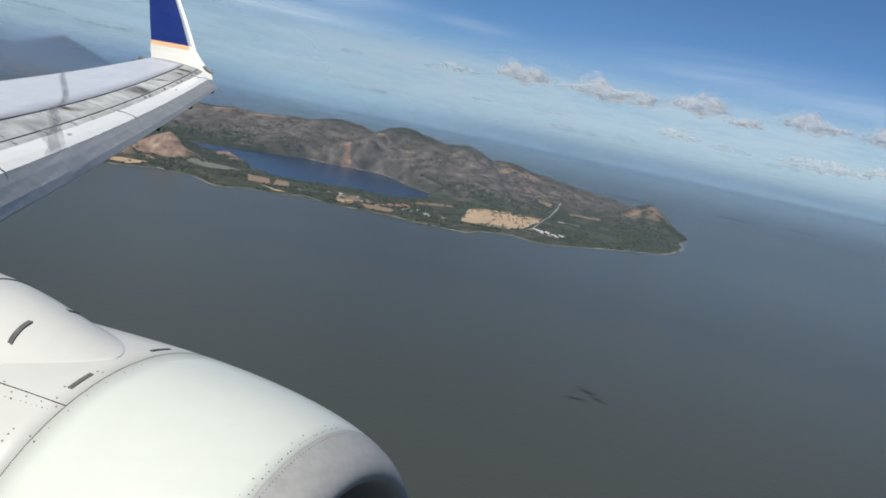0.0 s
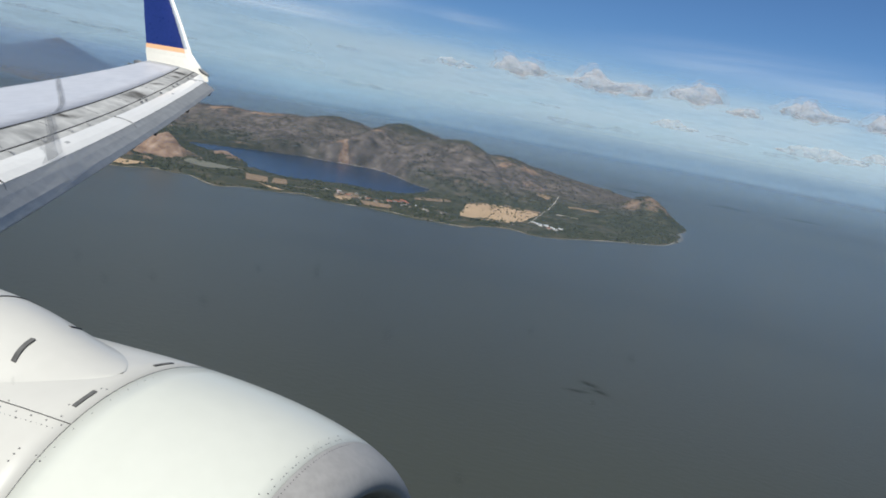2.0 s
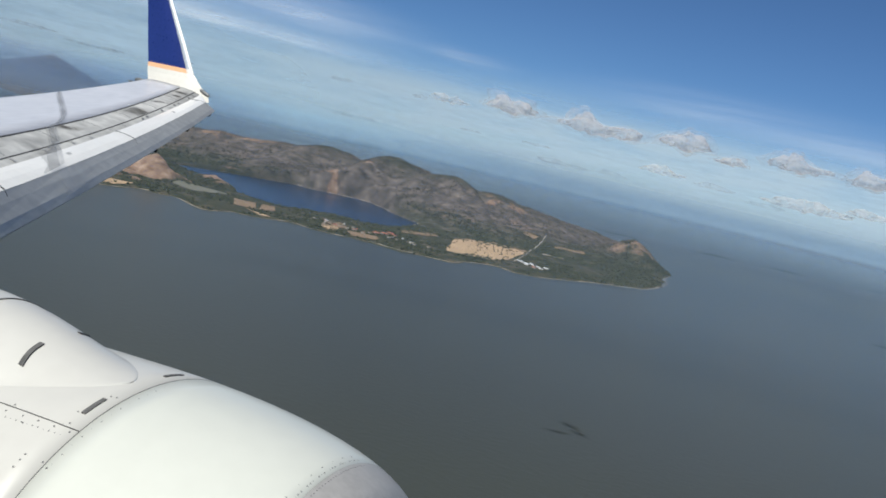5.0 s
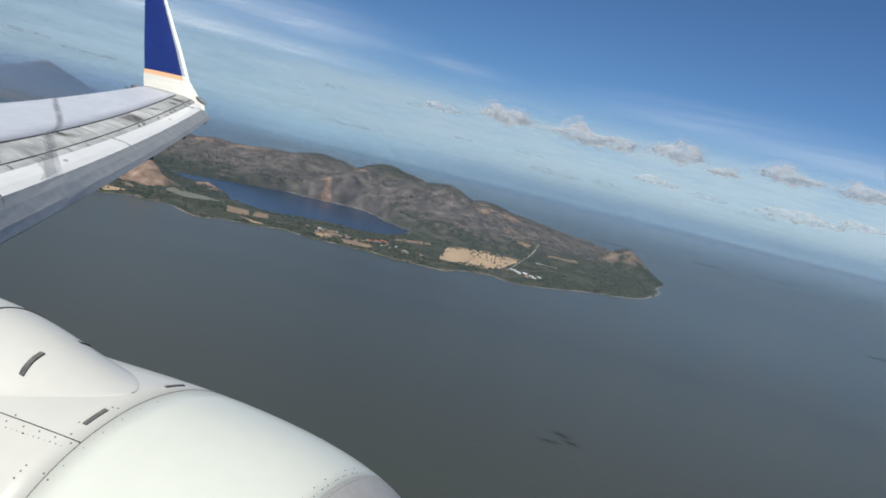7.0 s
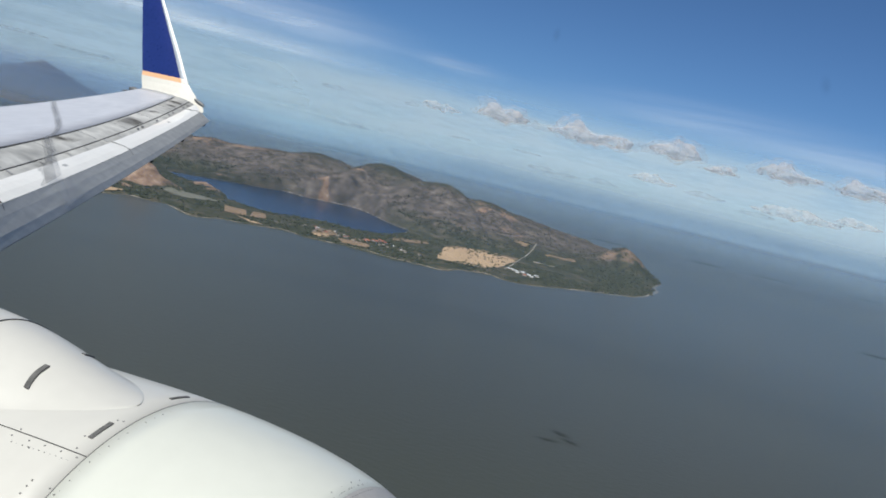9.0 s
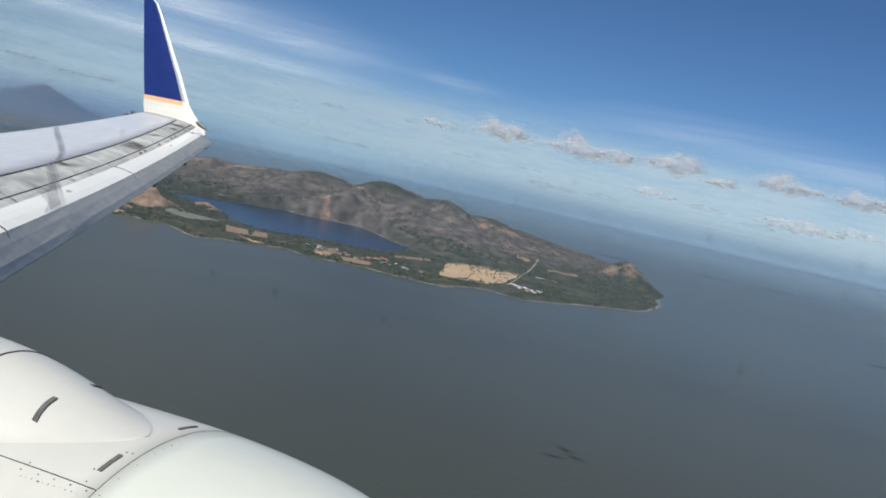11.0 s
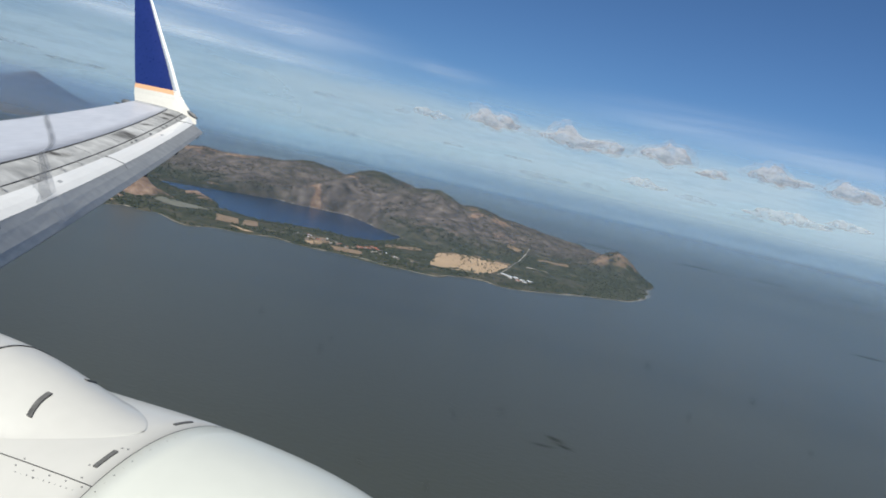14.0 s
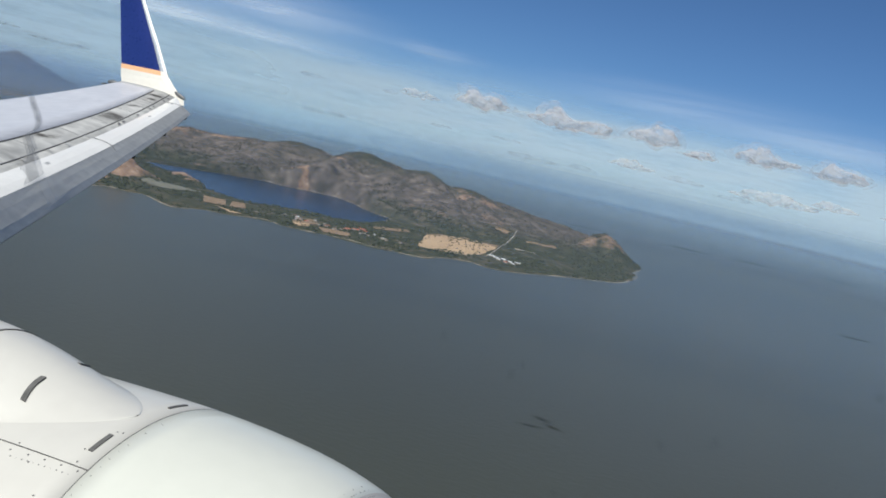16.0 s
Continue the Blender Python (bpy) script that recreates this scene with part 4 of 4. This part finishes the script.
for r in (FR + 0.003, FR - 0.073):
    for w, h in ((WIN_W + 0.03, WIN_H + 0.03), (WIN_W - 0.004, WIN_H - 0.004)):
        ring = []
        for t in np.linspace(0, 2 * math.pi, 48, endpoint=False):
            c, s2 = math.cos(t), math.sin(t)
            e = 2 / 6.0
            ring.append(frame_bm.verts.new(shell_point(WIN_Y + w / 2 * math.copysign(abs(c) ** e, c), WIN_A + h / 2 / FR * math.copysign(abs(s2) ** e, s2), r)))
        outer_ring.append(ring)
for a, b in ((0, 1), (1, 3), (3, 2)):
    for i in range(48):
        j = (i + 1) % 48
        frame_bm.faces.new((outer_ring[a][i], outer_ring[a][j], outer_ring[b][j], outer_ring[b][i]))
part("window_frame", frame_bm, M_cabin, fuselage, "pale plastic window surround")

# ---- fields, roads and shore things ----
tagged(flat_patch("field", [(-796, -262), (-845, -245), (-847, -205), (-790, -197), (-734, -192), (-698, -204), (-686, -231), (-740, -246)], M_field, 0.35, 2), "dry straw-coloured field dotted with trees", "field", kind="structure")
for name, outline, mat, label in (
        ("field", [(-635, -410), (-641, -392), (-607, -370), (-599, -386)], M_brown, "brown ploughed field near the shore"),
        ("field", [(-645, -388), (-655, -382), (-628, -364), (-612, -370)], M_brown, "brown ploughed field near the shore"),
        ("clearing", [(-600, -376), (-594, -362), (-593, -346), (-585, -352)], M_field, "sandy clearing by the shore"),
        ("clearing", [(-627, -321), (-675, -328), (-655, -308), (-612, -309)], M_brown, "sandy clearing among houses and trees"),
        ("clearing", [(-622, -318), (-640, -312), (-626, -303), (-612, -308)], M_field, "sandy clearing among houses and trees"),
        ("clearing", [(-634, -300), (-645, -278), (-628, -268), (-618, -288)], M_brown, "sandy clearing by the shore"),
        ("clearing", [(-610, -459), (-632, -456), (-650, -445), (-650, -420), (-636, -424), (-613, -436)], M_silt, "pale silty clearing behind the shore"),
        ("clearing", [(-742, -297), (-789, -280), (-771, -271), (-721, -288)], M_brown, "sandy clearing among trees"),
        ("clearing", [(-800, -266), (-858, -244), (-862, -207), (-850, -203), (-848, -246), (-806, -258)], M_brown, "dry grass strip behind the field"),
        ("clearing", [(-879, -193), (-884, -172), (-874, -170), (-869, -192)], M_sand, "pale bare clearing"),
        ("clearing", [(-961, -201), (-993, -173), (-984, -168), (-952, -198)], M_brown, "pale bare clearing"),
        ("clearing", [(-979, -242), (-982, -225), (-970, -224), (-967, -241)], M_brown, "pale bare clearing"),
        ("clearing", [(-520, -462), (-545, -466), (-556, -450), (-530, -447)], M_field, "sandy clearing by the shore")):
    tagged(flat_patch(name, outline, mat, 0.45, 1), label, name, kind="structure")
tagged(flat_patch("beach", [(-1520, -256), (-1553, -252), (-1570, -290), (-1556, -310), (-1535, -280)], M_sand, 0.4, 4), "pale sand spit beyond the ridge", "beach", kind="structure")
tagged(ribbon("road", smooth_line([(-736, -186), (-780, -191), (-830, -199), (-910, -210), (-997, -221)], 10, False), 1.2, M_road, 0.5, 11), "pale straight dirt road between trees", "road", kind="structure")
tagged(ribbon("road", smooth_line([(-600, -400), (-625, -352), (-660, -335), (-662, -300), (-690, -272), (-720, -252)], 8, False), 0.8, M_road, 0.5, 12), "pale dirt road along the lagoon", "road", kind="structure")
tagged(ribbon("road", smooth_line([(-684, -232), (-697, -205), (-736, -190)], 8, False), 0.9, M_road, 0.6, 13), "pale track at the field's edge", "road", kind="structure")

# cloud shadows painted on the lake as dark translucent sheets
M_painted_shade = cloud_stuff("painted_cloud_shade", (0.020, 0.024, 0.026), 0.2, 0.62, 0.12, (1, 1, 1), 0.42)


def shadow_patch(x, y, long, wide, turn):
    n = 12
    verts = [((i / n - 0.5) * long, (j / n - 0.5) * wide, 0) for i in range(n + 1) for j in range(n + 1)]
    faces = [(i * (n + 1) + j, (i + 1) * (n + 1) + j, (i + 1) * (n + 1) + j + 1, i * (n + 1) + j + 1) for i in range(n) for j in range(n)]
    ob = mesh_object("shadow_patch", verts, faces, M_painted_shade)
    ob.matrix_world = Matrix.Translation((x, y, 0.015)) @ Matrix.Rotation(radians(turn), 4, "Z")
    tagged(ob, "dark patch painted on the lake as a cloud's shadow", "weed patch", "weed patches on the lake")


# painted shadow patches: x, y, length, width, turn
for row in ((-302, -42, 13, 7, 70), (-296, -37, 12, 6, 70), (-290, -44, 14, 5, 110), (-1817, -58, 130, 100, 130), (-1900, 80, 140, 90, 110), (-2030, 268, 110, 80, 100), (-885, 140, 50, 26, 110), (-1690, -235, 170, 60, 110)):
    shadow_patch(*row)


def house(x, y, long, wide, high, turn, roof_mat, label):
    """A gabled house: walls and an overhanging roof."""
    base = new("house")
    base.matrix_world = Matrix.Translation((x, y, max(land_z(x, y), 0) + 0.3)) @ Matrix.Rotation(radians(turn), 4, "Z")
    bm = bmesh.new()
    a, b = long / 2, wide / 2
    ring = lambda s: [(s, -b, -0.6), (s, b, -0.6), (s, b, high), (s, 0, high * 1.45), (s, -b, high)]
    part("wall", loft([ring(-a), ring(a)]), M_plaster, base, smooth=False)
    bm.free()
    o = 0.12 * wide
    slope_ring = lambda s: [(s, -b - o, high * 0.93), (s, 0, high * 1.5), (s, b + o, high * 0.93), (s, b + o, high * 1.03), (s, 0, high * 1.62), (s, -b - o, high * 1.03)]
    part("roof", loft([slope_ring(-a - o), slope_ring(a + o)]), roof_mat, base, smooth=False)
    return tagged(base, label, "house", "buildings on the shore")


M_thatch = surface("weathered_brown_roof", (0.16, 0.12, 0.09), (0.27, 0.22, 0.17), 2, 0.85)
hr = random.Random(8)
for x, y, long, wide, turn in ((-753, -184, 9, 3.4, 70), (-748, -178, 11, 3.4, 75), (-750, -172, 7, 3.0, 70), (-744, -170, 8, 3.2, 60), (-742, -164, 7, 3.6, 75), (-746, -158, 8, 3.4, 70), (-736, -160, 6, 3, 80), (-738, -174, 6, 2.4, 80)):
    house(x, y, long * 0.6, wide * 0.6, 0.6, turn, M_tin, "long white building with a tin roof")
for x, y, long, wide, turn in ((-672, -290, 9, 5, 80), (-682, -287, 10, 5, 75), (-694, -287, 10, 5, 80), (-686, -281, 8, 4, 85), (-734, -166, 6, 2.4, 70)):
    house(x, y, long * 0.6, wide * 0.6, 0.6, turn, M_tile, "long low building with a red tiled roof")
for k in range(34):
    t = hr.random()
    x, y = -630 - 34 * hr.random() - 20 * t, -345 + 110 * t
    house(x, y, hr.uniform(1.8, 3.4), hr.uniform(1.4, 2.2), 0.6, hr.uniform(0, 180), hr.choice((M_tile, M_tin, M_thatch, M_thatch, M_road)), "small house among trees near the shore")

# trees standing on the dry field
tree = new("tree")
trunk_bm = bmesh.new()
bmesh.ops.create_cone(trunk_bm, cap_ends=True, segments=6, radius1=0.12, radius2=0.06, depth=0.9, matrix=Matrix.Translation((0, 0, 0.35)))
part("trunk", trunk_bm, M_bark, tree)
crown_bm = bmesh.new()
cr = random.Random(3)
for _ in range(26):
    d = Vector((cr.gauss(0, 0.42), cr.gauss(0, 0.42), 1.05 + cr.gauss(0, 0.22)))
    bmesh.ops.create_icosphere(crown_bm, subdivisions=1, radius=cr.uniform(0.14, 0.34), matrix=Matrix.Translation(d))
for v in crown_bm.verts:
    v.co += noise.noise_vector(v.co * 6) * 0.09
part("crown", crown_bm, M_leaf, tree)
tagged(tree, "small round-crowned green tree on the dry field", "tree", "trees on the dry field")
spots = []
FIELD = np.array([(-796, -262), (-847, -205), (-734, -192), (-686, -231)], float)
while len(spots) < 48:
    u, v = cr.random(), cr.random()
    p = (FIELD[0] * (1 - u) + FIELD[1] * u) * (1 - v) + (FIELD[3] * (1 - u) + FIELD[2] * u) * v
    if cr.random() < 0.25 + 0.75 * u:
        spots.append(p)
for k, (x, y) in enumerate(spots):
    m = Matrix.Translation((x, y, max(land_z(x, y), 0) + 0.3)) @ Matrix.Rotation(cr.random() * 6, 4, "Z") @ Matrix.Scale(cr.uniform(0.6, 1.0), 4)
    if k == 0:
        tree.matrix_world = m
    else:
        copy_thing(tree, m).matrix_world = m


# woods and scrub: clumps of leaves over the land
def clumps(name, count, seed, chance, size, material, label):
    rng = np.random.RandomState(seed)
    i, j = rng.randint(1, nx - 2, count * 8), rng.randint(1, ny - 2, count * 8)
    ok = (shore[i, j] > 2) & (pond[i, j] < -2.5) & (rng.rand(len(i)) < chance(i, j))
    for poly in CLEAR:
        ok &= outline_distance(gx[i, j], gy[i, j], poly) < 0.5
    i, j = i[ok][:count], j[ok][:count]
    n = len(i)
    phi = (1 + 5 ** 0.5) / 2
    ico = np.array([(-1, phi, 0), (1, phi, 0), (-1, -phi, 0), (1, -phi, 0), (0, -1, phi), (0, 1, phi), (0, -1, -phi), (0, 1, -phi), (phi, 0, -1), (phi, 0, 1), (-phi, 0, -1), (-phi, 0, 1)]) / 1.9
    tri = np.array([0, 11, 5, 0, 5, 1, 0, 1, 7, 0, 7, 10, 0, 10, 11, 1, 5, 9, 5, 11, 4, 11, 10, 2, 10, 7, 6, 7, 1, 8, 3, 9, 4, 3, 4, 2, 3, 2, 6, 3, 6, 8, 3, 8, 9, 4, 9, 5, 2, 4, 11, 6, 2, 10, 8, 6, 7, 9, 8, 1]).reshape(-1, 3)
    ox, oy = (rng.rand(n) - 0.5) * STEP, (rng.rand(n) - 0.5) * STEP
    s = size * (0.5 + rng.rand(n) ** 2 * 1.2)
    body = ico[None] * (0.65 + 0.7 * rng.rand(n, 12, 1)) * s[:, None, None] * np.array([1.1, 1.1, 0.75])
    spot = np.stack([gx[i, j] + ox, gy[i, j] + oy, height[i, j] + s * 0.45], -1)
    verts = (body + spot[:, None]).reshape(-1, 3)
    faces = (tri[None] + 12 * np.arange(n)[:, None, None]).reshape(-1, 3)
    ob = mesh_object(name, verts.tolist(), faces.tolist(), material, smooth=False)
    return tagged(ob, label, "trees", kind="stuff")


CLEAR = [FIELD, np.array([(-635, -410), (-655, -384), (-628, -366), (-599, -386)]), np.array([(-627, -321), (-655, -318), (-650, -308), (-609, -309)]), np.array([(-634, -300), (-645, -278), (-628, -268), (-618, -288)]),
         np.array([(-610, -459), (-650, -445), (-650, -420), (-613, -436)]), np.array([(-736, -188), (-997, -223), (-997, -219), (-736, -184)])]
patchy = fbm(gx, gy, 34, 4, 140)
clumps("woods", 24000, 1, lambda i, j: np.clip((patchy[i, j] - 0.36) * 4, 0.04, 1) * (slope[i, j] < 0.35) * (bare_soil[i, j] < 0.4), 0.75, M_leaf, "dry green woods on the coastal flat")
clumps("scrub", 24000, 2, lambda i, j: np.clip((patchy[i, j] - 0.3) * 3, 0.05, 1) * (slope[i, j] >= 0.2) * (near[i, j] < 250) * np.clip(1.2 - bare_soil[i, j], 0.08, 1), 0.6, M_scrub, "brown-green scrub on the ridge")

# the pane, with its grime
def grime(name, dark, most, scale):
    return cloud_stuff(name, dark, 0.25, 0.6, scale, (1, 1, 1), most)


M_speck = grime("dust_speck", (0.10, 0.13, 0.20), 0.14, 60)
PANE_X = -0.1


def smudge(y, z, wide, tall, lean):
    """A soft speck on the pane, by its place on it."""
    n = 6
    verts = [((i / n - 0.5) * wide, (j / n - 0.5) * tall, 0) for i in range(n + 1) for j in range(n + 1)]
    faces = [(i * (n + 1) + j, (i + 1) * (n + 1) + j, (i + 1) * (n + 1) + j + 1, i * (n + 1) + j + 1) for i in range(n) for j in range(n)]
    ob = mesh_object("smudge", verts, faces, M_speck, parent=fuselage)
    ob.matrix_local = Matrix.Translation((PANE_X, y, z)) @ pose(0, 0, 0, 90, 0, 90) @ pose(0, 0, 0, 0, 0, lean)
    return tagged(ob, "faint dark dust speck")


sr = random.Random(21)
for k in range(64):
    y = -0.17 + 0.42 * (k + sr.random()) / 64
    tall = sr.uniform(0.0014, 0.0034)
    smudge(y, 0.001 + 0.028 * sr.random() ** 0.7, tall * sr.uniform(0.5, 0.9), tall, sr.uniform(-10, 25))
